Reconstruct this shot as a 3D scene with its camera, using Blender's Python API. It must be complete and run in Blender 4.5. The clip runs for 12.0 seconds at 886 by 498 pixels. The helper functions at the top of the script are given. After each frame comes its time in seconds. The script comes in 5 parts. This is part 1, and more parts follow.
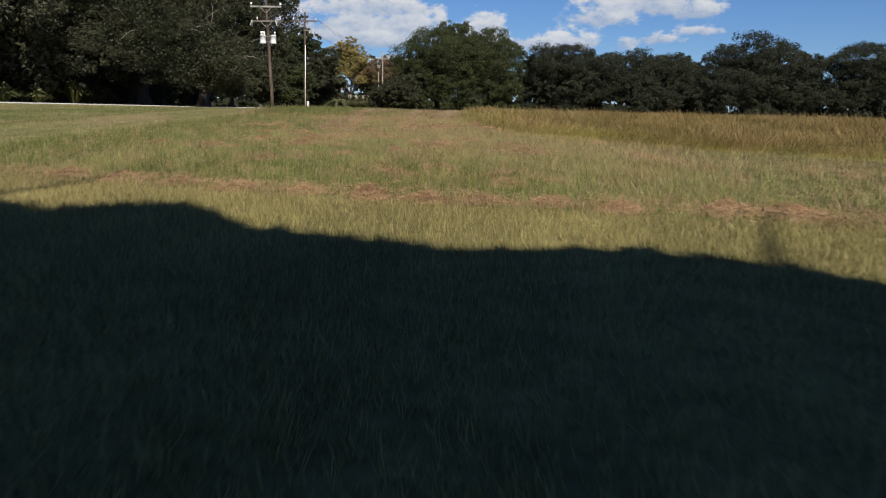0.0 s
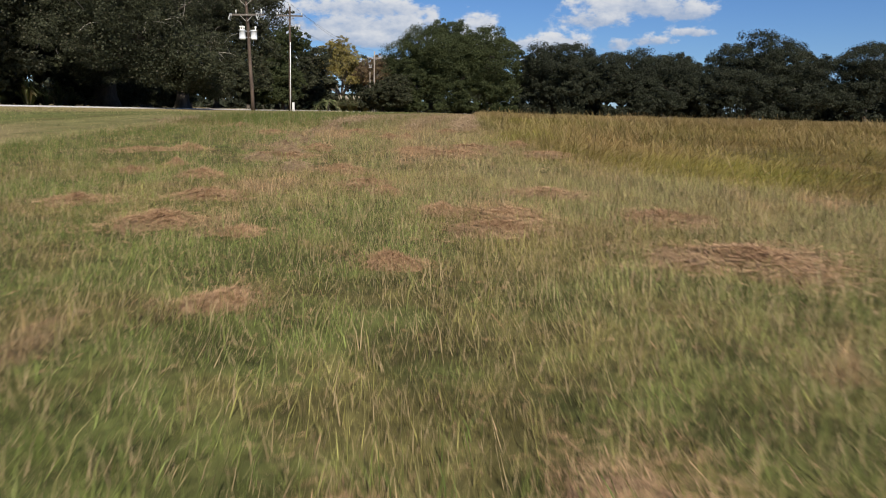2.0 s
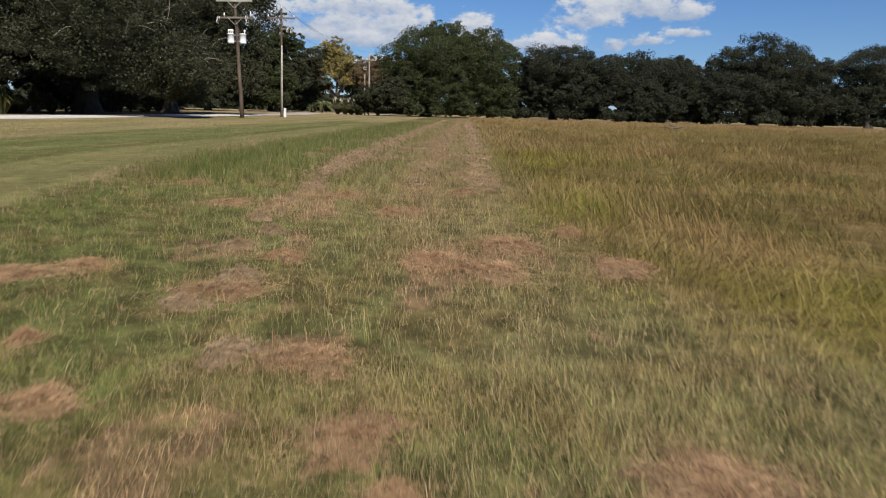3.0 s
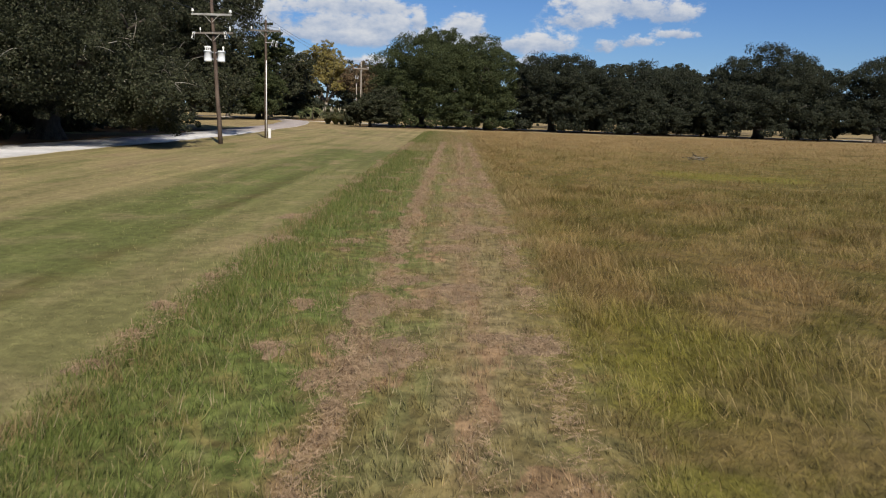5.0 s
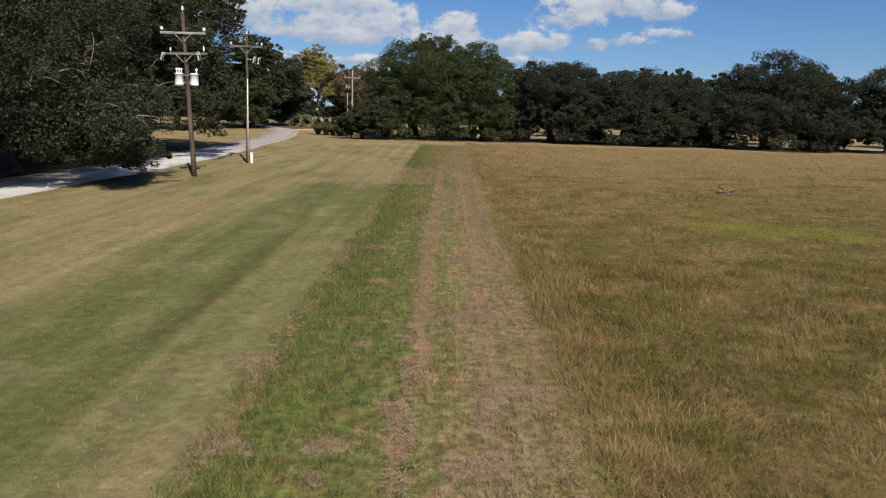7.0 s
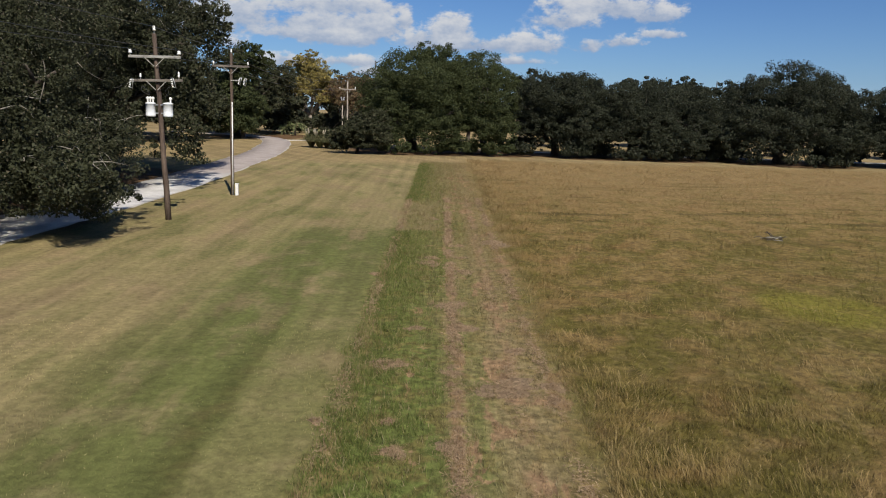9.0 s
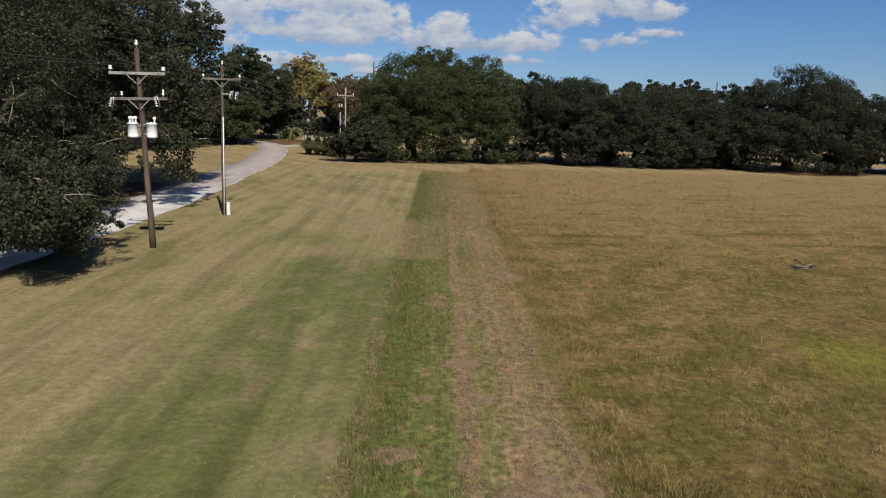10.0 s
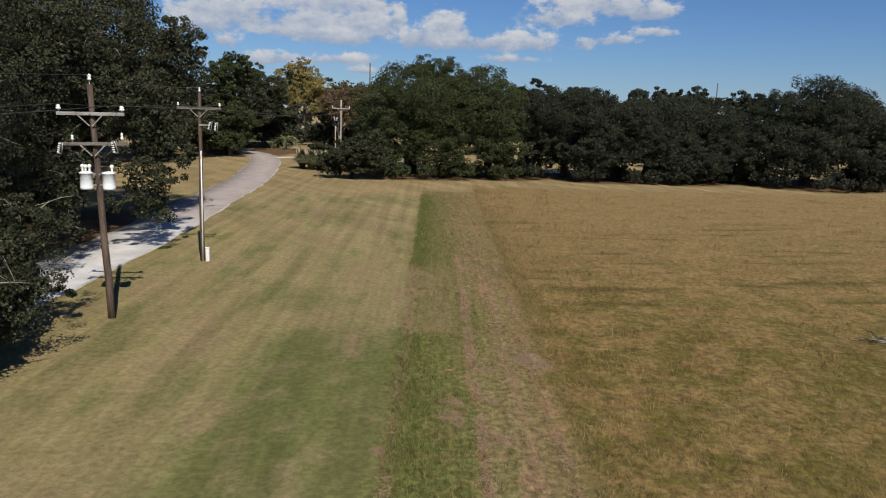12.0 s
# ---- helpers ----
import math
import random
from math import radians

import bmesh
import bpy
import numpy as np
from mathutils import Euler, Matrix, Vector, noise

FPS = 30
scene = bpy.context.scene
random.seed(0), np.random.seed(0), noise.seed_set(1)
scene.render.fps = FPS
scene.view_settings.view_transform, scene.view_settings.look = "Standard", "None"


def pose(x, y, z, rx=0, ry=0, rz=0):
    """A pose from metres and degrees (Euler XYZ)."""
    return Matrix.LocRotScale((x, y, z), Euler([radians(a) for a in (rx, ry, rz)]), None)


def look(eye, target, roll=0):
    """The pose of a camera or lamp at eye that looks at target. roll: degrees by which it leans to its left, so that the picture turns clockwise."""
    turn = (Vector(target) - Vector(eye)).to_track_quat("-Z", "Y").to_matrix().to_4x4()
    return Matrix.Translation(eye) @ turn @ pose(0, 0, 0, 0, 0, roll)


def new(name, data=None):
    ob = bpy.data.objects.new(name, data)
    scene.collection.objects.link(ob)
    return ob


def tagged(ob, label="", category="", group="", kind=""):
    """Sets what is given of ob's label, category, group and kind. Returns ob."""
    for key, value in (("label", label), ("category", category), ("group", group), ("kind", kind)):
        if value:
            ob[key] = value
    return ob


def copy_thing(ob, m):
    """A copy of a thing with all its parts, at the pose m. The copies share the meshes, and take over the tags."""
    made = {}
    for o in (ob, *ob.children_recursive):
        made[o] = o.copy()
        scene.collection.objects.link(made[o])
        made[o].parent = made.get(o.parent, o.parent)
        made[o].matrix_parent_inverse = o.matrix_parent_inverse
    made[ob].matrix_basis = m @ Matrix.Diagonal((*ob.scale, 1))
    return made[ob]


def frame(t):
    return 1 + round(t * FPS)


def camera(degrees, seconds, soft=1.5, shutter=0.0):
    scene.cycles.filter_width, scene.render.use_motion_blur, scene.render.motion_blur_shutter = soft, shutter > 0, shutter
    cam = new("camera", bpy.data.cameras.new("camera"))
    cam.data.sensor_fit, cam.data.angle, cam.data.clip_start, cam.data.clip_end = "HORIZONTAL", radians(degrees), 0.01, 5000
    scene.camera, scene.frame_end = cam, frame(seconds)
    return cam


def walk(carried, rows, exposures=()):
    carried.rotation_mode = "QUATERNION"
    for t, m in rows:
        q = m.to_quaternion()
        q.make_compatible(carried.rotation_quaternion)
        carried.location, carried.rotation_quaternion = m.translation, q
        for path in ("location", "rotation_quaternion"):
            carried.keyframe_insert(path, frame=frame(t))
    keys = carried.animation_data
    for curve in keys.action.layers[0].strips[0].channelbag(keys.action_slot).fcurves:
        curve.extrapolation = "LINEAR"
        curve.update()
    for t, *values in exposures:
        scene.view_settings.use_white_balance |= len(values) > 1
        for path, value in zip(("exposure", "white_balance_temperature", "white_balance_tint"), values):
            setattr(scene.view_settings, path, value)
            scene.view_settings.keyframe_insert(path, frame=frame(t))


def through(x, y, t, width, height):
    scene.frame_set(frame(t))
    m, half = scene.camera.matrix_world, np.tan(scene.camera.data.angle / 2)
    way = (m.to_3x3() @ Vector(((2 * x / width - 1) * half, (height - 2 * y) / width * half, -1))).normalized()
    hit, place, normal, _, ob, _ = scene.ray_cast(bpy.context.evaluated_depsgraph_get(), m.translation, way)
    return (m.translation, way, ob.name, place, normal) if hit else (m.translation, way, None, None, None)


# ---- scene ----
cam = camera(64.0, 12.0, soft=1.05, shutter=0.22)
PATH = [
    (0, (0.548, -1.08, 0.06), (0.575, 0.884, -0.32), 1.3),
    (0.5, (0.484, 0.058, 0.079), (0.516, 2.022, -0.3), 1.3),
    (1, (0.427, 1.222, 0.095), (0.464, 3.185, -0.283), 1.35),
    (1.5, (0.355, 2.375, 0.107), (0.398, 4.338, -0.271), 1.4),
    (2, (0.27, 3.546, 0.174), (0.319, 5.509, -0.203), 1.4),
    (2.5, (0.181, 4.672, 0.394), (0.238, 6.635, 0.016), 1.5),
    (3, (0.104, 5.798, 0.726), (0.168, 7.761, 0.348), 1.6),
    (3.5, (-0.045, 7.07, 1.11), (0.026, 9.033, 0.732), 1.6),
    (5.5, (-0.398, 11.816, 2.649), (-0.303, 13.777, 2.272), 1.9),
    (6, (-0.441, 13.0, 3.019), (-0.341, 14.961, 2.642), 1.8),
    (6.5, (-0.501, 14.145, 3.402), (-0.396, 16.107, 3.025), 1.8),
    (7, (-0.552, 15.252, 3.833), (-0.443, 17.213, 3.453), 1.8),
    (9, (-1.1, 20.344, 5.379), (-0.974, 22.304, 5.001), 1.9),
    (9.5, (-1.175, 21.583, 5.802), (-1.047, 23.543, 5.424), 1.9),
    (10, (-1.259, 22.847, 6.224), (-1.129, 24.807, 5.845), 1.8),
    (10.5, (-1.363, 24.146, 6.648), (-1.23, 26.106, 6.269), 1.9),
    (11, (-1.401, 25.446, 7.051), (-1.268, 27.405, 6.671), 1.9),
    (11.5, (-1.489, 26.732, 7.478), (-1.353, 28.691, 7.098), 1.8),
    (12, (-1.568, 28.022, 7.898), (-1.428, 29.98, 7.516), 1.8),
]
walk(cam, [(t, look(eye, target, roll)) for t, eye, target, roll in PATH],
     exposures=[(0, 0.38), (1.0, 0.45), (2.5, 0.40), (5.5, 0.35), (9.0, 0.27), (12, 0.18)])

# ---- node helpers ----


def put(t, value, socket):
    if isinstance(value, bpy.types.NodeSocket):
        t.links.new(value, socket)
    else:
        socket.default_value = value


def mth(t, op, a, b=0.0, c=0.0):
    n = t.nodes.new("ShaderNodeMath")
    n.operation = op
    for i, v in enumerate((a, b, c)):
        put(t, v, n.inputs[i])
    return n.outputs[0]


def mix(t, f, a, b):
    n = t.nodes.new("ShaderNodeMix")
    n.data_type = "RGBA"
    put(t, f, n.inputs[0])
    for v, i in ((a, 6), (b, 7)):
        put(t, v if isinstance(v, bpy.types.NodeSocket) else (*v, 1.0), n.inputs[i])
    return n.outputs[2]


def scaled(t, color, f):
    """A colour times a number."""
    n = t.nodes.new("ShaderNodeVectorMath")
    n.operation = "SCALE"
    put(t, color if isinstance(color, bpy.types.NodeSocket) else Vector(color), n.inputs[0])
    put(t, f, n.inputs["Scale"])
    return n.outputs[0]


def smooth(t, x, lo, hi, a=0.0, b=1.0):
    n = t.nodes.new("ShaderNodeMapRange")
    n.interpolation_type = "SMOOTHSTEP"
    for v, k in ((x, 0), (lo, 1), (hi, 2), (a, 3), (b, 4)):
        put(t, v, n.inputs[k])
    return n.outputs[0]


def nse(t, vec, scale, detail=3.0, rough=0.55, warp=0.0):
    n = t.nodes.new("ShaderNodeTexNoise")
    put(t, vec, n.inputs["Vector"])
    n.inputs["Scale"].default_value, n.inputs["Detail"].default_value = scale, detail
    n.inputs["Roughness"].default_value = rough
    n.inputs["Distortion"].default_value = warp
    return n.outputs[0]


def vec(t, x, y, z=0.0):
    n = t.nodes.new("ShaderNodeCombineXYZ")
    for i, v in enumerate((x, y, z)):
        put(t, v, n.inputs[i])
    return n.outputs[0]


def place_xyz(t):
    """The place of the shaded point in the world, and its three numbers."""
    g = t.nodes.new("ShaderNodeNewGeometry")
    s = t.nodes.new("ShaderNodeSeparateXYZ")
    t.links.new(g.outputs["Position"], s.inputs[0])
    return g.outputs["Position"], s.outputs[0], s.outputs[1], s.outputs[2]


def island(t):
    return t.nodes.new("ShaderNodeNewGeometry").outputs["Random Per Island"]


def finish(mat, color, rough=0.8, bump=None, depth=0.02, metal=0.0, sheen=0.0, spec=0.3):
    t = mat.node_tree
    p = t.nodes["Principled BSDF"]
    put(t, color if isinstance(color, bpy.types.NodeSocket) else (*color, 1.0), p.inputs["Base Color"])
    put(t, rough, p.inputs["Roughness"])
    p.inputs["Metallic"].default_value = metal
    p.inputs["Specular IOR Level"].default_value = spec
    if bump is not None:
        b = t.nodes.new("ShaderNodeBump")
        b.inputs["Distance"].default_value = depth
        put(t, bump, b.inputs["Height"])
        t.links.new(b.outputs[0], p.inputs["Normal"])
    return p


def material(name):
    m = bpy.data.materials.new(name)
    m.use_nodes = True
    return m


# ---- sky and sun ----
SUN_UP, SUN_SIDE = radians(44.0), math.atan2(0.290, -0.957)  # height; turn from +y towards +x
SUN_WAY = Vector((math.sin(SUN_SIDE) * math.cos(SUN_UP), math.cos(SUN_SIDE) * math.cos(SUN_UP), math.sin(SUN_UP)))
sun = new("sun", bpy.data.lights.new("sun", "SUN"))
sun.data.energy, sun.data.angle, sun.data.color = 5.0, radians(0.55), (1.0, 0.93, 0.81)
sun.matrix_world = look(SUN_WAY * 50, (0, 0, 0))

# cumulus: sideways and upward tangents of the middle, half sizes
CLOUDS = [
    (-0.238, 0.122, 0.064, 0.024), (-0.264, 0.102, 0.048, 0.013), (-0.229, 0.083, 0.021, 0.010), (-0.086, 0.137, 0.092, 0.016), (-0.108, 0.114, 0.064, 0.014), (-0.131, 0.099, 0.048, 0.010),
    (-0.078, 0.092, 0.068, 0.012), (-0.031, 0.111, 0.032, 0.019), (0.004, 0.120, 0.010, 0.010), (0.067, 0.114, 0.029, 0.024), (0.030, 0.094, 0.024, 0.019), (0.098, 0.091, 0.049, 0.014),
    (0.180, 0.096, 0.049, 0.018), (0.283, 0.150, 0.096, 0.018), (0.221, 0.128, 0.048, 0.014), (0.347, 0.139, 0.038, 0.013), (0.304, 0.103, 0.035, 0.011), (0.255, 0.095, 0.016, 0.012),
    (0.357, 0.116, 0.033, 0.008), (0.158, 0.072, 0.046, 0.007), (-0.063, 0.064, 0.048, 0.010), (-0.169, 0.062, 0.048, 0.014), (-0.043, 0.050, 0.032, 0.007),
]
world = bpy.data.worlds.new("sky")
scene.world = world
world.use_nodes = True
w = world.node_tree
sky = w.nodes.new("ShaderNodeTexSky")
sky.sky_type, sky.sun_disc, sky.sun_elevation, sky.sun_rotation = "NISHITA", False, SUN_UP, SUN_SIDE
sky.air_density, sky.dust_density, sky.ozone_density = 1.0, 0.15, 3.0
sky.altitude = 300
coord = w.nodes.new("ShaderNodeTexCoord").outputs["Generated"]
sep = w.nodes.new("ShaderNodeSeparateXYZ")
w.links.new(coord, sep.inputs[0])
ahead = mth(w, "MAXIMUM", sep.outputs[1], 0.05)
tu, tv = mth(w, "DIVIDE", sep.outputs[0], ahead), mth(w, "DIVIDE", sep.outputs[2], ahead)
flat = vec(w, tu, mth(w, "MULTIPLY", tv, 1.6))
big, fine = nse(w, flat, 22.0, 6.0, 0.55), nse(w, flat, 48.0, 7.0, 0.62)
body, lift = None, None
for cu, cv, ru, rv in CLOUDS:
    du = mth(w, "DIVIDE", mth(w, "SUBTRACT", tu, cu), ru)
    dv = mth(w, "DIVIDE", mth(w, "SUBTRACT", tv, cv), rv)
    low = mth(w, "MAXIMUM", dv, mth(w, "MULTIPLY", dv, -1.5))  # flat undersides
    away = mth(w, "ADD", mth(w, "MULTIPLY", du, du), mth(w, "MULTIPLY", low, low))
    f = mth(w, "EXPONENT", mth(w, "MULTIPLY", away, -1.0))
    part_up = mth(w, "MULTIPLY", f, dv)
    body = f if body is None else mth(w, "ADD", body, f)
    lift = part_up if lift is None else mth(w, "ADD", lift, part_up)
height = mth(w, "DIVIDE", lift, mth(w, "ADD", body, 0.05))
puff = mth(w, "ADD", mth(w, "MULTIPLY", mth(w, "SUBTRACT", big, 0.5), 2.0), mth(w, "MULTIPLY", mth(w, "SUBTRACT", fine, 0.5), 1.3))
dens = mth(w, "ADD", mth(w, "MINIMUM", body, 1.0), mth(w, "MULTIPLY", puff, smooth(w, body, 0.05, 0.4)))
# scattered clouds over the rest of the sky
rest = smooth(w, nse(w, coord, 3.2, 6.0, 0.55), 0.56, 0.66)
behind = smooth(w, sep.outputs[1], 0.3, 0.0)
high = smooth(w, sep.outputs[2], 0.3, 0.5)
rest = mth(w, "MULTIPLY", mth(w, "MULTIPLY", rest, mth(w, "MAXIMUM", behind, high)), smooth(w, sep.outputs[2], 0.0, 0.1))
cover = smooth(w, dens, 0.30, 0.80)
cover = mth(w, "MULTIPLY", cover, smooth(w, sep.outputs[1], 0.05, 0.2))
cover = mth(w, "MAXIMUM", mth(w, "MULTIPLY", cover, 0.96), mth(w, "MULTIPLY", rest, 0.08))
bright = mth(w, "ADD", mth(w, "MULTIPLY", height, 1.3), mth(w, "MULTIPLY", mth(w, "SUBTRACT", fine, 0.5), 2.2))
bright = smooth(w, mth(w, "ADD", bright, mth(w, "MULTIPLY", mth(w, "SUBTRACT", big, 0.5), 2.2)), -0.75, 1.25)
cloud = mix(w, bright, (0.34, 0.42, 0.57), (0.70, 0.71, 0.73))
SKY_STRENGTH = 0.060
tinted = w.nodes.new("ShaderNodeVectorMath")
tinted.operation = "MULTIPLY"
w.links.new(sky.outputs[0], tinted.inputs[0])
tinted.inputs[1].default_value = (0.66, 0.96, 1.42)
blue = scaled(w, tinted.outputs[0], SKY_STRENGTH)
bg = w.nodes["Background"]
haze = mth(w, "MULTIPLY", mth(w, "EXPONENT", mth(w, "MULTIPLY", mth(w, "MAXIMUM", sep.outputs[2], 0.0), -22.0)), 0.65)
w.links.new(mix(w, cover, mix(w, haze, blue, (0.40, 0.52, 0.68)), cloud), bg.inputs[0])
bg.inputs[1].default_value = 0.78

# ---- ground materials ----


def left_edge(t, y):
    """Where the mown lawn ends and the rough strip begins."""
    return mth(t, "MULTIPLY_ADD", y, 0.0545, -4.08)


def right_edge(t, y):
    """Where the rough strip ends and the tall field begins."""
    s = mth(t, "DIVIDE", y, 5.5)
    hook = mth(t, "MULTIPLY", mth(t, "EXPONENT", mth(t, "MULTIPLY", mth(t, "MULTIPLY", s, s), -1.0)), 14.0)
    return mth(t, "ADD", mth(t, "MULTIPLY_ADD", y, 0.061, 0.38), hook)


def spot(t, x, y, cx, cy, r, soft=0.5):
    dx, dy = mth(t, "SUBTRACT", x, cx), mth(t, "SUBTRACT", y, cy)
    d = mth(t, "SQRT", mth(t, "ADD", mth(t, "MULTIPLY", dx, dx), mth(t, "MULTIPLY", dy, dy)))
    return smooth(t, d, r, r * soft)


LITTER = [(-23, 54, 9), (-24, 74, 9), (-30, 34, 9), (-27, 150, 9), (-20, 158, 9), (1, 119, 11), (11, 118, 8),
          (24, 118, 9), (34, 117, 8), (51, 116, 11), (68, 114, 8)]


def turf(t):
    """The colour of the growth at each place: lawn, rough strip, tall field, litter under the trees."""
    p, x, y, z = place_xyz(t)
    wob = mth(t, "ADD", mth(t, "MULTIPLY", mth(t, "SUBTRACT", nse(t, p, 0.9, 4.0, 0.65), 0.5), 1.5), mth(t, "MULTIPLY", mth(t, "SUBTRACT", nse(t, p, 0.16, 2.0), 0.5), 1.2))
    xw = mth(t, "ADD", x, wob)
    n_big, n_mid = nse(t, p, 0.10, 3.0), nse(t, p, 0.7, 4.0)
    n_small = nse(t, p, 5.0, 4.0, 0.65)
    along = nse(t, vec(t, mth(t, "MULTIPLY", x, 1.3), mth(t, "MULTIPLY", y, 0.07)), 1.0, 4.0)
    across = nse(t, vec(t, mth(t, "MULTIPLY", x, 0.10), mth(t, "MULTIPLY", y, 0.55)), 1.0, 4.0)
    # mown lawn: tan towards the road and far off, greener beside the strip
    u = mth(t, "SUBTRACT", x, left_edge(t, y))
    green_side = mth(t, "MULTIPLY", smooth(t, mth(t, "ADD", u, mth(t, "MULTIPLY", mth(t, "SUBTRACT", n_mid, 0.5), 2.5)), -6.5, -3.0),
                     smooth(t, mth(t, "ADD", y, mth(t, "MULTIPLY", wob, 2.0)), 55.0, 49.0))
    green_side = mth(t, "MAXIMUM", green_side, mth(t, "MULTIPLY", spot(t, xw, y, -5.3, 57.0, 3.0, 0.2), 0.45))
    green_side = mth(t, "ADD", mth(t, "MULTIPLY", green_side, 0.95), mth(t, "MULTIPLY", mth(t, "SUBTRACT", along, 0.5), 1.3))
    lawn = mix(t, smooth(t, mth(t, "ADD", green_side, smooth(t, y, 34.0, 14.0, 0.0, 0.45)), -0.25, 0.95), LAWN_TAN, LAWN_GREEN)
    lawn = mix(t, smooth(t, n_mid, 0.45, 0.8, 0.0, 0.6), lawn, LAWN_DRY)
    patch = nse(t, vec(t, mth(t, "MULTIPLY", x, 0.5), mth(t, "MULTIPLY", y, 0.16)), 1.0, 4.0, 0.6)
    lawn = mix(t, smooth(t, patch, 0.52, 0.66, 0.0, 0.55), lawn, LAWN_ROSE)
    lawn = mix(t, smooth(t, patch, 0.48, 0.36, 0.0, 0.5), lawn, LAWN_GREEN)
    # a paler mown lane along the strip, and the brown line on its far side
    uw = mth(t, "ADD", u, mth(t, "MULTIPLY", wob, 0.35))
    pale_lane = mth(t, "MULTIPLY", smooth(t, uw, -2.0, -1.4), smooth(t, y, 55.0, 28.0, 0.0, 0.35))
    lawn = mix(t, pale_lane, lawn, LAWN_TAN)
    lane_line = mth(t, "MULTIPLY", mth(t, "MULTIPLY", smooth(t, uw, -2.4, -2.05), smooth(t, uw, -1.6, -1.95)), smooth(t, y, 42.0, 30.0))
    lawn = mix(t, mth(t, "MULTIPLY", lane_line, smooth(t, n_mid, 0.4, 0.6, 0.05, 0.45)), lawn, FIELD_DARK)
    # lawn at the near end, where the flight begins
    start = smooth(t, mth(t, "ADD", mth(t, "MULTIPLY", x, 0.27), mth(t, "ADD", y, mth(t, "MULTIPLY", wob, 0.25))), 2.8, 2.5)
    lawn = mix(t, mth(t, "MULTIPLY", start, 0.75), lawn, START_GREEN)
    # rough strip: green on its left, cut hay and stubble on its right
    across_strip = mth(t, "DIVIDE", u, mth(t, "SUBTRACT", right_edge(t, y), left_edge(t, y)))
    clod = nse(t, vec(t, mth(t, "MULTIPLY", x, 1.25), mth(t, "MULTIPLY", y, 0.8)), 1.0, 5.0, 0.6, 0.6)
    hay = mth(t, "ADD", mth(t, "MULTIPLY", mth(t, "SUBTRACT", clod, 0.5), 2.6), mth(t, "MULTIPLY", mth(t, "SUBTRACT", along, 0.5), 1.2))
    hay = mth(t, "ADD", hay, smooth(t, across_strip, 0.15, 0.62, -0.34, -0.04))
    pale = nse(t, vec(t, mth(t, "MULTIPLY", across_strip, 7.0), mth(t, "MULTIPLY", y, 0.12)), 1.0, 3.0)
    blend = mth(t, "ADD", across_strip, mth(t, "ADD", mth(t, "MULTIPLY", wob, 0.25), mth(t, "MULTIPLY", mth(t, "SUBTRACT", pale, 0.5), 0.9)))
    blend = mth(t, "ADD", blend, smooth(t, y, 55.0, 80.0, 0.0, 0.2))
    rough = mix(t, mth(t, "MULTIPLY", smooth(t, blend, 0.30, 0.72), smooth(t, y, 6.0, 24.0, 0.45, 1.0)), ROUGH_GREEN, ROUGH_SAGE)
    band = mth(t, "MULTIPLY", smooth(t, mth(t, "ADD", across_strip, mth(t, "MULTIPLY", wob, 0.06)), 0.63, 0.71), smooth(t, across_strip, 1.0, 0.86))
    rough = mix(t, mth(t, "MULTIPLY", band, mth(t, "MULTIPLY", smooth(t, y, 8.0, 20.0, 0.3, 0.8), smooth(t, clod, 0.32, 0.55, 0.5, 1.0))), rough, ROUGH_PALE)
    rough = mix(t, mth(t, "MAXIMUM", smooth(t, nse(t, p, 1.7, 4.0, 0.6, 0.8), 0.46, 0.60, 0.0, 0.6), smooth(t, y, 26.0, 58.0, 0.0, 0.4)), rough, ROUGH_OLIVE)
    rough = mix(t, smooth(t, hay, 0.13, 0.24, 0.0, 0.85), rough, HAY)
    rough = scaled(t, rough, mth(t, "MULTIPLY", smooth(t, n_small, 0.32, 0.68, 0.74, 1.2), smooth(t, nse(t, vec(t, mth(t, "MULTIPLY", across_strip, 34.0), mth(t, "MULTIPLY", y, 0.10)), 1.0, 3.0), 0.32, 0.68, 0.89, 1.09)))
    gap = nse(t, vec(t, mth(t, "MULTIPLY", x, 1.9), mth(t, "MULTIPLY", y, 1.2)), 1.0, 5.0, 0.7, 0.8)
    rough = mix(t, mth(t, "MULTIPLY", smooth(t, gap, 0.60, 0.70), smooth(t, y, 5.0, 12.0, 0.2, 0.4)), rough, FIELD_DARK)
    # the green side of the strip breaks off and is brown stubble for some metres
    cut = mth(t, "MULTIPLY", mth(t, "MULTIPLY", smooth(t, mth(t, "ADD", y, mth(t, "MULTIPLY", wob, 0.5)), 52.2, 52.8), smooth(t, mth(t, "ADD", y, wob), 65.0, 62.0)), smooth(t, mth(t, "ADD", across_strip, mth(t, "MULTIPLY", wob, 0.2)), 0.5, 0.3))
    rough = mix(t, mth(t, "MULTIPLY", cut, smooth(t, clod, 0.35, 0.6, 0.25, 0.75)), rough, ROUGH_PALE)
    for middle, half, part_of in ((0.50, 0.035, 0.85), (0.91, 0.035, 0.5), (0.75, 0.05, 0.5), (0.03, 0.06, 0.5)):
        off = mth(t, "ABSOLUTE", mth(t, "SUBTRACT", mth(t, "ADD", across_strip, mth(t, "MULTIPLY", wob, 0.10)), middle))
        row = mth(t, "MULTIPLY", smooth(t, off, half, half * 0.3), smooth(t, clod, 0.42, 0.54))
        rough = mix(t, mth(t, "MULTIPLY", row, mth(t, "MULTIPLY", smooth(t, y, 8.0, 16.0, 0.0, part_of), smooth(t, y, 70.0, 45.0, 0.15, 1.0))), rough, HAY)
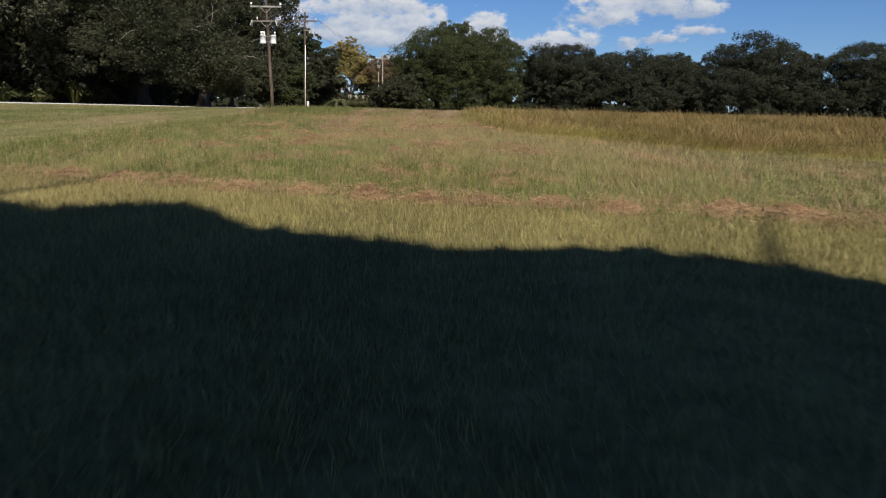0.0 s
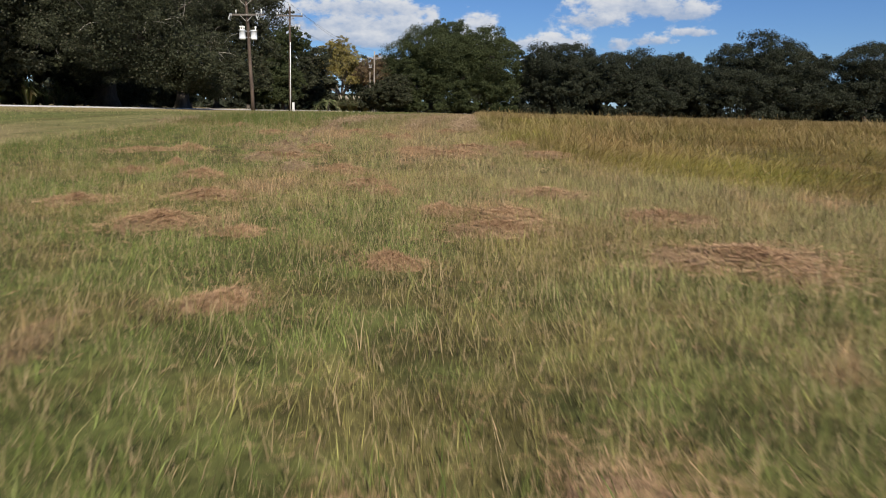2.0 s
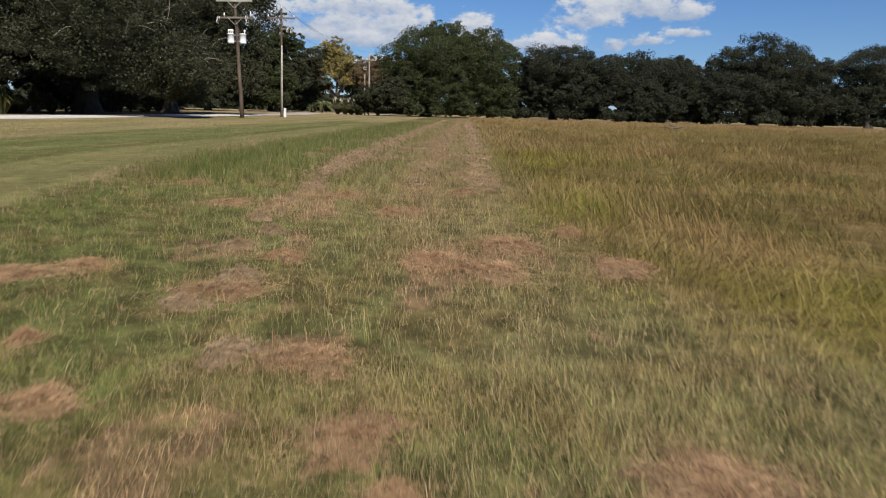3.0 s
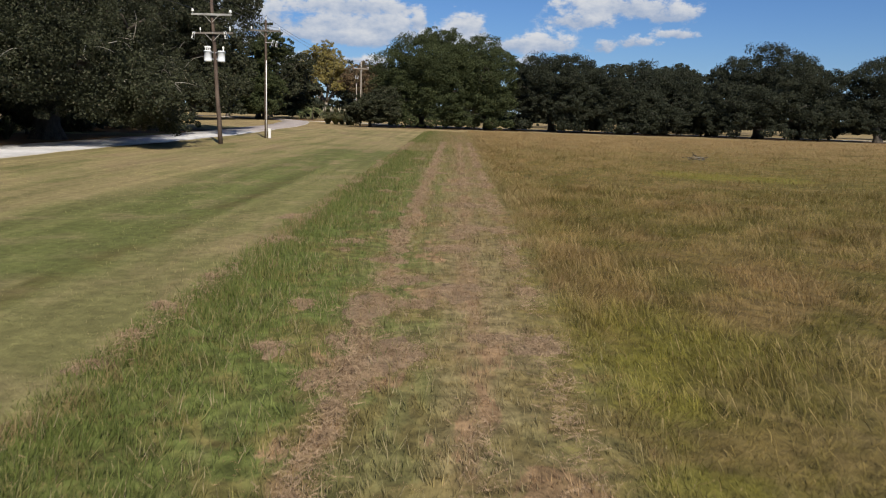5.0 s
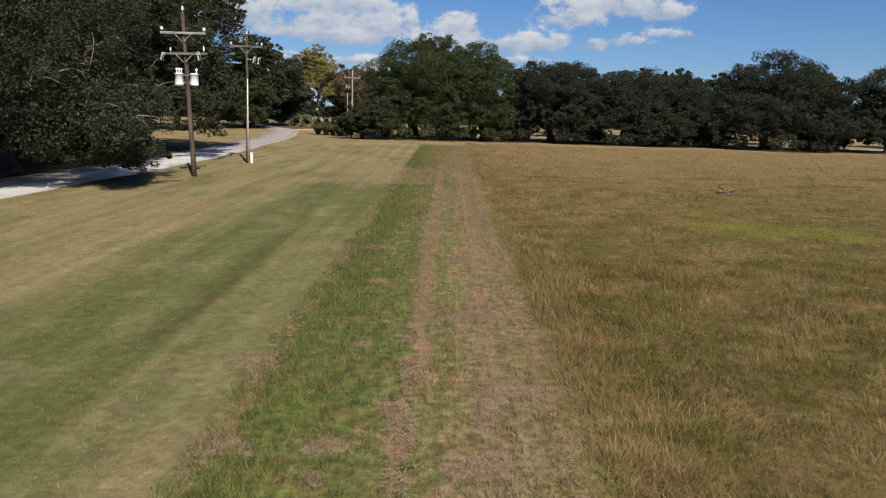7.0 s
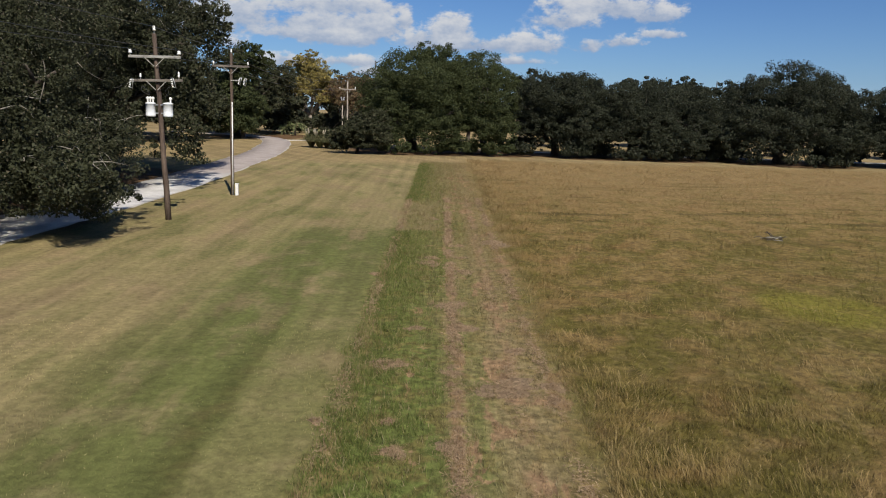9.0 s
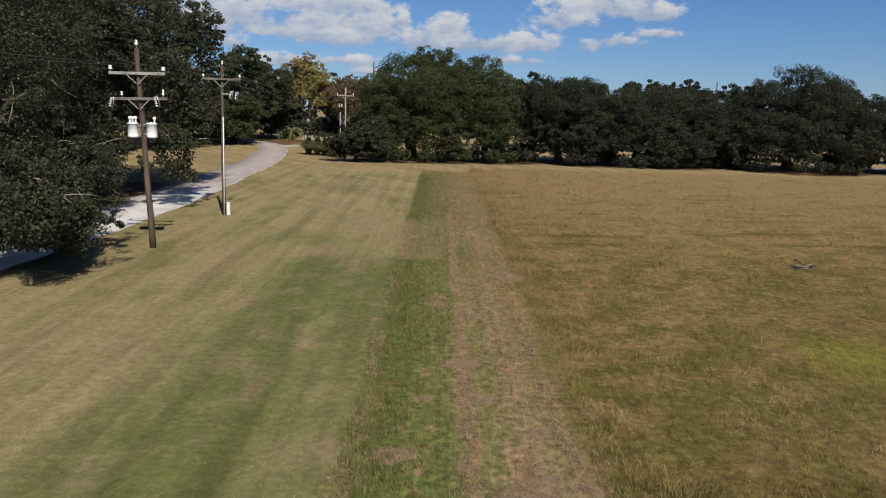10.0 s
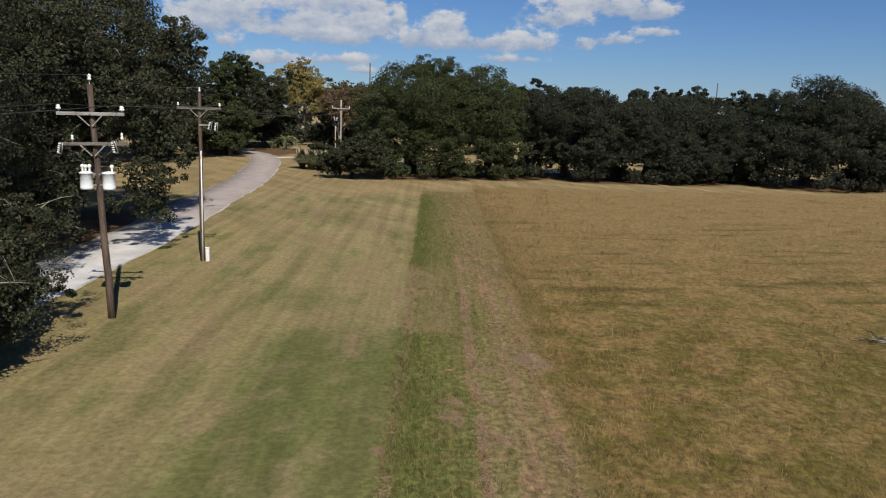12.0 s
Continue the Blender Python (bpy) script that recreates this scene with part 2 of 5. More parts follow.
    # tall field: brown heads, green blotches, dark streaks far off
    blotch = mth(t, "ADD", mth(t, "MULTIPLY", n_big, 0.35), mth(t, "ADD", mth(t, "MULTIPLY", n_mid, 0.85), mth(t, "MULTIPLY", across, 0.3)))
    past = mth(t, "SUBTRACT", xw, right_edge(t, y))
    fringe = mth(t, "MULTIPLY", smooth(t, past, 1.1, 0.2), smooth(t, y, 30.0, 14.0, 0.1, 0.7))
    wisp = nse(t, vec(t, mth(t, "MULTIPLY_ADD", y, 0.45, x), mth(t, "MULTIPLY", mth(t, "MULTIPLY_ADD", x, -0.45, y), 0.75)), 1.5, 6.0, 0.66, 1.1)
    field = mix(t, smooth(t, mth(t, "ADD", blotch, smooth(t, y, 52.0, 34.0, -0.05, 0.03)), 0.70, 0.86), FIELD_BROWN, FIELD_GREEN)
    low_part = mth(t, "MULTIPLY", smooth(t, y, 46.0, 32.0), smooth(t, y, 12.0, 17.0))
    rust = nse(t, p, 0.42, 3.0, 0.55, 0.6)
    field = mix(t, smooth(t, rust, 0.52, 0.62, 0.0, 0.6), field, FIELD_RUST)
    near_dry = smooth(t, y, 18.0, 32.0, 0.35, 1.0)
    soft_blotch = nse(t, p, 0.55, 3.0, 0.5, 0.4)
    field = mix(t, mth(t, "MULTIPLY", smooth(t, soft_blotch, 0.47, 0.58, 0.0, 0.8), mth(t, "MULTIPLY", smooth(t, y, 88.0, 50.0, 0.15, 1.0), near_dry)), field, FIELD_GREEN)
    lush = mth(t, "MULTIPLY", smooth(t, mth(t, "ADD", x, mth(t, "MULTIPLY", wob, 3.0)), 5.0, 14.0, 0.0, 0.4), mth(t, "MULTIPLY", smooth(t, y, 62.0, 46.0), near_dry))
    lush = mth(t, "MAXIMUM", lush, mth(t, "MULTIPLY", spot(t, xw, y, 2.6, 16.5, 2.6, 0.2), 0.6))
    field = mix(t, lush, field, FIELD_GREEN)
    olive = mth(t, "MULTIPLY", mth(t, "MULTIPLY", low_part, near_dry), smooth(t, nse(t, p, 0.33, 4.0, 0.6, 0.5), 0.40, 0.60, 0.0, 0.65))
    field = mix(t, olive, field, FIELD_GREEN)
    field = mix(t, smooth(t, y, 42.0, 95.0, 0.0, 0.65), field, FIELD_GOLD)
    field = mix(t, mth(t, "MULTIPLY", smooth(t, wisp, 0.49, 0.66, 0.0, 0.5), smooth(t, y, 90.0, 60.0, 0.4, 1.0)), field, FIELD_STRAW)
    field = mix(t, mth(t, "MULTIPLY", smooth(t, wisp, 0.46, 0.32, 0.0, 0.62), smooth(t, y, 80.0, 50.0, 0.3, 1.0)), field, FIELD_DARK)
    far_streak = mth(t, "MULTIPLY", smooth(t, across, 0.54, 0.66, 0.0, 0.7), mth(t, "MULTIPLY", smooth(t, y, 46.0, 56.0, 0.0, 1.0), smooth(t, y, 84.0, 74.0, 0.25, 1.0)))
    field = mix(t, far_streak, field, FIELD_DARK)
    field = mix(t, mth(t, "MULTIPLY", fringe, smooth(t, n_mid, 0.44, 0.58)), field, FIELD_LIME)
    tuft = nse(t, p, 2.6, 5.0, 0.68, 0.6)
    field = scaled(t, field, smooth(t, tuft, 0.36, 0.64, 0.74, 1.16))
    lime = mth(t, "MAXIMUM", spot(t, xw, y, 11.6, 40.0, 2.6), mth(t, "MAXIMUM", spot(t, xw, y, 2.3, 17.6, 1.6, 0.3), mth(t, "MAXIMUM", spot(t, xw, y, 14.5, 39.0, 2.0), spot(t, xw, y, 2.6, 9.0, 1.5, 0.3))))
    field = mix(t, mth(t, "MULTIPLY", lime, smooth(t, wisp, 0.35, 0.6, 0.25, 0.7)), field, FIELD_LIME)
    strip = mth(t, "MULTIPLY", smooth(t, mth(t, "DIVIDE", mth(t, "SUBTRACT", xw, left_edge(t, y)), mth(t, "MULTIPLY_ADD", y, 0.025, 0.6)), -0.25, 0.25), smooth(t, y, 101.0, 93.0))
    tall = mth(t, "MULTIPLY", smooth(t, mth(t, "DIVIDE", mth(t, "ADD", past, mth(t, "MULTIPLY", mth(t, "SUBTRACT", n_small, 0.5), 1.2)), mth(t, "MULTIPLY_ADD", y, 0.022, 0.9)), -0.6, 0.5), smooth(t, mth(t, "ADD", y, wob), 106.0, 99.0))
    far_lawn = smooth(t, y, 90.0, 100.0, 0.0, 0.7)
    mow = nse(t, vec(t, mth(t, "MULTIPLY", mth(t, "ADD", mth(t, "MULTIPLY", x, 0.8), mth(t, "MULTIPLY", y, 0.55)), 0.55), mth(t, "MULTIPLY", mth(t, "SUBTRACT", mth(t, "MULTIPLY", y, 0.8), mth(t, "MULTIPLY", x, 0.55)), 0.07)), 1.0, 3.0)
    fine_rows = nse(t, vec(t, mth(t, "MULTIPLY", mth(t, "SUBTRACT", x, mth(t, "MULTIPLY", y, 0.05)), 1.5), mth(t, "MULTIPLY", y, 0.05)), 1.0, 4.0)
    rows_here = mth(t, "MULTIPLY", smooth(t, fine_rows, 0.3, 0.7, 0.84, 1.12), mth(t, "ADD", 1.0, mth(t, "MULTIPLY", smooth(t, mow, 0.35, 0.65, -0.14, 0.14), smooth(t, y, 55.0, 85.0))))
    mottle = mth(t, "MULTIPLY", rows_here, smooth(t, nse(t, p, 1.3, 5.0, 0.65), 0.3, 0.7, 0.9, 1.08))
    lawn = scaled(t, lawn, mottle)
    col = mix(t, far_lawn, lawn, scaled(t, LAWN_GOLD, mottle))
    col = mix(t, mth(t, "MULTIPLY", strip, smooth(t, start, 1.0, 0.0)), col, rough)
    col = mix(t, mth(t, "MULTIPLY", tall, smooth(t, start, 1.0, 0.0)), col, field)
    lit = None
    for cx, cy, r in LITTER:
        s = spot(t, xw, y, cx, cy, r, 0.75)
        lit = s if lit is None else mth(t, "MAXIMUM", lit, s)
    col = mix(t, mth(t, "MULTIPLY", lit, 0.85), col, LITTER_BROWN)
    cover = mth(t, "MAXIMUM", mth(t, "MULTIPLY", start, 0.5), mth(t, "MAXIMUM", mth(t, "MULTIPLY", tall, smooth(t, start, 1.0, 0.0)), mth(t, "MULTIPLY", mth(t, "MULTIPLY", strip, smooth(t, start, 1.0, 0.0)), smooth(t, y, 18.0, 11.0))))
    return p, col, n_small, n_mid, cover


LAWN_TAN, LAWN_GREEN, LAWN_DRY, LAWN_GOLD = (0.277, 0.224, 0.108), (0.131, 0.141, 0.046), (0.298, 0.227, 0.126), (0.320, 0.234, 0.120)
LAWN_ROSE = (0.276, 0.197, 0.114)
START_GREEN = (0.240, 0.204, 0.080)
ROUGH_GREEN, ROUGH_PALE, ROUGH_OLIVE, HAY = (0.122, 0.146, 0.040), (0.250, 0.192, 0.100), (0.196, 0.148, 0.058), (0.305, 0.196, 0.112)
ROUGH_SAGE, FIELD_RUST = (0.225, 0.192, 0.086), (0.250, 0.148, 0.060)
FIELD_BROWN, FIELD_GREEN, FIELD_GOLD, FIELD_STRAW = (0.285, 0.190, 0.074), (0.142, 0.120, 0.026), (0.350, 0.244, 0.118), (0.310, 0.226, 0.100)
FIELD_DARK, FIELD_LIME, LITTER_BROWN = (0.092, 0.070, 0.022), (0.240, 0.225, 0.030), (0.110, 0.059, 0.031)

ground_mat = material("ground")
t = ground_mat.node_tree
p, col, n_small, n_mid, cover = turf(t)
fleck = nse(t, p, 22.0, 4.0, 0.7)
# darkens the ground under grass: thatch and soil, plus painted shade between the blades
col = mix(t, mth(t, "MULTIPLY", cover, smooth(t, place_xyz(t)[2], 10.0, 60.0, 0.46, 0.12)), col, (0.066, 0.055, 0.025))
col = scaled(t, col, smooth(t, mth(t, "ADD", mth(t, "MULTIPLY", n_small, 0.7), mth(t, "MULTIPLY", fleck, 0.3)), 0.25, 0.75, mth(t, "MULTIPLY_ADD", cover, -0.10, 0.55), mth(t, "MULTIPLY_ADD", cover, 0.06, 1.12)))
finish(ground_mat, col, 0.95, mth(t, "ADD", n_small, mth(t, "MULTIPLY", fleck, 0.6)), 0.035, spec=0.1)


def blade_material(name, low, high, tint=None, amount=0.0, heads=False):
    """Blades take the colour of their place, each a little lighter, darker or drier than the next."""
    m = material(name)
    t = m.node_tree
    p, col, n_small, n_mid, cover = turf(t)
    r = island(t)
    col = scaled(t, col, mth(t, "MULTIPLY_ADD", r, high - low, low))
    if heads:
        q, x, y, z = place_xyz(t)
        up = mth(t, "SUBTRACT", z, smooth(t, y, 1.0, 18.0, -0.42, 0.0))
        # green feet, darkened for the shade down in the grass; gold heads above
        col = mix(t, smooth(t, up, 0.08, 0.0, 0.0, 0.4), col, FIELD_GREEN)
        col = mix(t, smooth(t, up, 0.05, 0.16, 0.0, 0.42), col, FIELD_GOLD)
    if tint:
        pick = mth(t, "FRACT", mth(t, "MULTIPLY", r, 7.31))
        col = mix(t, smooth(t, pick, 1.0 - amount, 1.0 - amount * 0.6), col, tint)
    pr = finish(m, col, 0.6, spec=0.25)
    tr = t.nodes.new("ShaderNodeBsdfTranslucent")
    t.links.new(col, tr.inputs[0])
    ad = t.nodes.new("ShaderNodeMixShader")
    ad.inputs[0].default_value = 0.3
    t.links.new(pr.outputs[0], ad.inputs[1])
    t.links.new(tr.outputs[0], ad.inputs[2])
    t.links.new(ad.outputs[0], t.nodes["Material Output"].inputs[0])
    return m


def leaf_material(name, dark, light, tint, share=0.12, through=0.25, spread=0.8):
    m = material(name)
    t = m.node_tree
    p, x, y, z = place_xyz(t)
    r = island(t)
    n = mth(t, "ADD", mth(t, "MULTIPLY", nse(t, p, 0.35, 2.0), 0.5), mth(t, "MULTIPLY", nse(t, p, 1.1, 3.0), 0.5))
    f = mth(t, "ADD", mth(t, "MULTIPLY", r, 0.35), mth(t, "MULTIPLY", n, 0.65))
    col = mix(t, smooth(t, f, 0.2, 0.8), dark, light)
    pick = mth(t, "FRACT", mth(t, "MULTIPLY", r, 9.7))
    col = mix(t, smooth(t, pick, 1.0 - share, 1.0 - share * 0.5), col, tint)
    pr = finish(m, col, 0.65, spec=0.2)
    tr = t.nodes.new("ShaderNodeBsdfTranslucent")
    t.links.new(col, tr.inputs[0])
    ms = t.nodes.new("ShaderNodeMixShader")
    ms.inputs[0].default_value = through
    t.links.new(pr.outputs[0], ms.inputs[1])
    t.links.new(tr.outputs[0], ms.inputs[2])
    t.links.new(ms.outputs[0], t.nodes["Material Output"].inputs[0])
    return m


rough_blade = blade_material("rough_blade", 0.5, 2.4, (0.390, 0.295, 0.162), 0.43)
green_blade = leaf_material("green_blade", (0.066, 0.093, 0.021), (0.162, 0.190, 0.048), (0.248, 0.214, 0.090), 0.2, 0.3)
lawn_blade = blade_material("lawn_blade", 0.5, 1.95, (0.345, 0.297, 0.138), 0.22)
rough_blade_far = blade_material("rough_blade_far", 0.75, 1.35, (0.290, 0.241, 0.131), 0.2)
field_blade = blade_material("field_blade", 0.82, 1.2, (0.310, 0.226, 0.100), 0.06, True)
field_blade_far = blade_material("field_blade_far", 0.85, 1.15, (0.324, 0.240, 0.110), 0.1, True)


def plain(name, a, b, scale, rough, bump=0.0, depth=0.01, metal=0.0, per_island=0.0, stretch=(1, 1, 1)):
    """Two colours mixed by a noise of two sizes."""
    m = material(name)
    t = m.node_tree
    p, x, y, z = place_xyz(t)
    q = vec(t, mth(t, "MULTIPLY", x, stretch[0]), mth(t, "MULTIPLY", y, stretch[1]), mth(t, "MULTIPLY", z, stretch[2]))
    n1, n2 = nse(t, q, scale, 4.0, 0.6), nse(t, q, scale * 7, 3.0, 0.6)
    f = mth(t, "ADD", mth(t, "MULTIPLY", n1, 0.65), mth(t, "MULTIPLY", n2, 0.35))
    col = mix(t, smooth(t, f, 0.35, 0.65), a, b)
    if per_island:
        col = scaled(t, col, mth(t, "MULTIPLY_ADD", island(t), 2 * per_island, 1 - per_island))
    finish(m, col, rough, f if bump else None, depth, metal)
    return m


oak_leaf = leaf_material("oak_leaf", (0.023, 0.027, 0.014), (0.054, 0.059, 0.030), (0.095, 0.086, 0.056), 0.1, 0.2)
oak_leaf_pale = leaf_material("oak_leaf_pale", (0.044, 0.050, 0.033), (0.104, 0.110, 0.068), (0.141, 0.133, 0.089), 0.16, 0.35)
oak_leaf_blue = leaf_material("oak_leaf_grey", (0.028, 0.034, 0.022), (0.053, 0.060, 0.035), (0.070, 0.067, 0.048), 0.1, 0.4)
oak_leaf_green = leaf_material("oak_leaf_fresh", (0.038, 0.049, 0.020), (0.076, 0.091, 0.035), (0.091, 0.099, 0.042), 0.1, 0.4)
yellow_leaf = leaf_material("yellow_leaf", (0.152, 0.132, 0.044), (0.367, 0.287, 0.087), (0.160, 0.140, 0.064), 0.3)
rust_leaf = leaf_material("rust_leaf", (0.095, 0.065, 0.038), (0.200, 0.128, 0.072), (0.101, 0.101, 0.045), 0.3)
palm_leaf = leaf_material("palm_leaf", (0.067, 0.089, 0.037), (0.178, 0.200, 0.089), (0.252, 0.229, 0.133), 0.25)
pampas_leaf = leaf_material("pampas_leaf", (0.092, 0.120, 0.055), (0.222, 0.222, 0.111), (0.315, 0.259, 0.147), 0.3)
plume_mat = plain("plume", (0.350, 0.304, 0.236), (0.456, 0.410, 0.334), 3.0, 0.9, per_island=0.15)
bark = plain("bark", (0.034, 0.027, 0.021), (0.099, 0.084, 0.068), 1.5, 0.9, 1, 0.05, stretch=(1.520, 1.520, 0.380))
pale_bark = plain("pale_bark", (0.122, 0.099, 0.076), (0.258, 0.228, 0.190), 2.0, 0.9, 1, 0.03)
twig_mat = plain("bare_wood", (0.152, 0.137, 0.114), (0.319, 0.296, 0.258), 2.0, 0.85, per_island=0.3)
hay_mat = plain("cut_hay", (0.235, 0.136, 0.074), (0.420, 0.275, 0.158), 5.0, 0.8, 1, 0.02, per_island=0.35)
pale_hay = plain("weathered_hay", (0.215, 0.144, 0.088), (0.350, 0.252, 0.158), 5.0, 0.8, 1, 0.03, per_island=0.2)
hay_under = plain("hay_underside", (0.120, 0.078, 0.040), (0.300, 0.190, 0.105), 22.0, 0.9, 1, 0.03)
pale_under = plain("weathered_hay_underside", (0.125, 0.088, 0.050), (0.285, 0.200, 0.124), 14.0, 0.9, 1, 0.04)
pole_pale = plain("bleached_pole", (0.26, 0.22, 0.18), (0.40, 0.35, 0.30), 2.0, 0.8, 1, 0.01, stretch=(6, 6, 0.5))
pole_wood = plain("pole_wood", (0.042, 0.029, 0.023), (0.114, 0.084, 0.065), 2.0, 0.85, 1, 0.01, per_island=0.1, stretch=(4.560, 4.560, 0.380))
arm_wood = plain("arm_wood", (0.198, 0.190, 0.175), (0.350, 0.342, 0.319), 2.5, 0.8, 1, 0.006, stretch=(0.456, 3.800, 3.800))
arm_dark = plain("arm_dark", (0.076, 0.065, 0.057), (0.182, 0.160, 0.137), 2.5, 0.8, 1, 0.006, stretch=(0.456, 3.800, 3.800))
steel = plain("galvanised_steel", (0.30, 0.31, 0.32), (0.48, 0.49, 0.50), 6.0, 0.45, metal=0.7)
tank_paint = plain("tank_paint", (0.60, 0.63, 0.66), (0.74, 0.76, 0.78), 3.0, 0.4)
porcelain = plain("porcelain", (0.66, 0.66, 0.64), (0.80, 0.80, 0.78), 5.0, 0.25)
conduit_mat = plain("white_conduit", (0.58, 0.58, 0.57), (0.74, 0.74, 0.73), 2.0, 0.5)
wire_mat = plain("wire", (0.06, 0.06, 0.06), (0.12, 0.12, 0.12), 3.0, 0.5, metal=0.5)

road_mat = material("road")
t = road_mat.node_tree
p, x, y, z = place_xyz(t)
rn, rf = nse(t, p, 0.6, 5.0, 0.6), nse(t, p, 25.0, 4.0, 0.7)
shell = mix(t, smooth(t, rn, 0.35, 0.7), (0.455, 0.440, 0.425), (0.610, 0.595, 0.580))
tar = mix(t, smooth(t, rn, 0.3, 0.7), (0.319, 0.274, 0.251), (0.410, 0.357, 0.327))
rc = mix(t, smooth(t, mth(t, "ADD", y, mth(t, "MULTIPLY", rn, 14.0)), 88.0, 80.0), tar, shell)
rc = scaled(t, rc, smooth(t, rf, 0.3, 0.7, 0.8, 1.08))
finish(road_mat, rc, 0.9, rf, 0.01)
verge_mat = plain("road_edge", (0.380, 0.350, 0.312), (0.502, 0.471, 0.426), 2.0, 0.95, 1, 0.02)

# ---- mesh helpers ----


def mesh_of(name, verts, faces):
    """A mesh out of an array of points and an array of faces that all have as many corners."""
    verts, faces = np.asarray(verts, np.float32), np.asarray(faces, np.int32)
    me = bpy.data.meshes.new(name)
    n, k = faces.shape
    me.vertices.add(len(verts))
    me.vertices.foreach_set("co", verts.ravel())
    me.loops.add(n * k)
    me.loops.foreach_set("vertex_index", faces.ravel())
    me.polygons.add(n)
    me.polygons.foreach_set("loop_start", np.arange(0, n * k, k, dtype=np.int32))
    me.update(calc_edges=True)
    return me


def part(name, data, mat, parent=None, label=""):
    """Links a mesh or a bmesh as one object, under a thing where one is given."""
    if isinstance(data, bmesh.types.BMesh):
        bm, data = data, bpy.data.meshes.new(name)
        bm.to_mesh(data)
        bm.free()
    data.materials.append(mat)
    ob = new(name, data)
    if parent is not None:
        ob.parent = parent
    if label:
        tagged(ob, label)
    return ob


def thing(name, at, label, category, group="", kind=""):
    ob = new(name)
    ob.location = at
    return tagged(ob, label, category, group, kind)


def tube(bm, pts, radii, sides=8, smooth_faces=True):
    """A tube along points with a radius at each, closed at its ends."""
    rings = []
    pts = [Vector(q) for q in pts]
    for i, q in enumerate(pts):
        way = (pts[min(i + 1, len(pts) - 1)] - pts[max(i - 1, 0)]).normalized()
        a = way.orthogonal().normalized() if i == 0 else (a - way * a.dot(way)).normalized()
        b = way.cross(a)
        rings.append([bm.verts.new(q + (a * math.cos(s) + b * math.sin(s)) * radii[i])
                      for s in (2 * math.pi * j / sides for j in range(sides))])
    for r0, r1 in zip(rings, rings[1:]):
        for j in range(sides):
            f = bm.faces.new((r0[j], r0[(j + 1) % sides], r1[(j + 1) % sides], r1[j]))
            f.smooth = smooth_faces
    bm.faces.new(rings[0][::-1])
    bm.faces.new(rings[-1])
    return bm


def block(bm, at, size, turn=None, bevel=0.0):
    made = bmesh.ops.create_cube(bm, size=1.0)["verts"]
    m = Matrix.Translation(at) @ (turn.to_4x4() if turn else Matrix()) @ Matrix.Diagonal((*size, 1))
    bmesh.ops.transform(bm, matrix=m, verts=made)
    if bevel:
        edges = list({e for v in made for e in v.link_edges})
        bmesh.ops.bevel(bm, geom=edges, offset=bevel, segments=1, affect="EDGES")
    return bm


def turned(bm, at, profile, sides=12):
    """A round body from (radius, height) pairs."""
    base = Vector(at)
    return tube(bm, [base + Vector((0, 0, h)) for r, h in profile], [max(r, 0.001) for r, h in profile], sides)


def land(y):
    """The height of the ground: it climbs a little beyond the near end."""
    s = np.clip((np.asarray(y, float) - 1.0) / 17.0, 0, 1)
    return -0.42 * (1 - s * s * (3 - 2 * s))


def left_x(y):
    return -4.08 + 0.0545 * y


def right_x(y):
    return 0.38 + 0.061 * y + 14.0 * np.exp(-(y / 5.5) ** 2)


# ---- ground ----
gx = np.concatenate([np.array([-3000, -1200, -500, -200, -100, -60]), np.arange(-40, 80.1, 1.0), np.array([100, 150, 300, 600, 1300, 3000])])
gy = np.concatenate([np.array([-3000, -1200, -400, -150, -60, -30]), np.arange(-15, 20, 0.4), np.arange(20, 130.1, 2.0), np.array([150, 180, 230, 300, 450, 800, 1500, 3500])])
X, Y = np.meshgrid(gx, gy)
Z = land(Y) + 0.012 * np.sin(X * 1.1 + 0.4 * Y) * (np.abs(X) < 40)
cols = len(gx)
idx = np.arange(len(gy) * cols).reshape(len(gy), cols)
quads = np.stack([idx[:-1, :-1], idx[:-1, 1:], idx[1:, 1:], idx[1:, :-1]], -1).reshape(-1, 4)
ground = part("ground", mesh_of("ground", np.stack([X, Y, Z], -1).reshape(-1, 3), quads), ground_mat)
tagged(ground, "mown lawn, rough strip and dry autumn meadow on nearly level ground", "ground", kind="structure")


def curve_points(pts, n=10):
    """Points of a smooth line through the given ones."""
    pts = [np.array(q, float) for q in pts]
    out = []
    for i in range(len(pts) - 1):
        a, b, c, d = pts[max(i - 1, 0)], pts[i], pts[i + 1], pts[min(i + 2, len(pts) - 1)]
        for s in np.arange(n) / n:
            out.append(0.5 * (2 * b + (c - a) * s + (2 * a - 5 * b + 4 * c - d) * s * s + (3 * b - a - 3 * c + d) * s ** 3))
    out.append(pts[-1])
    return np.array(out)


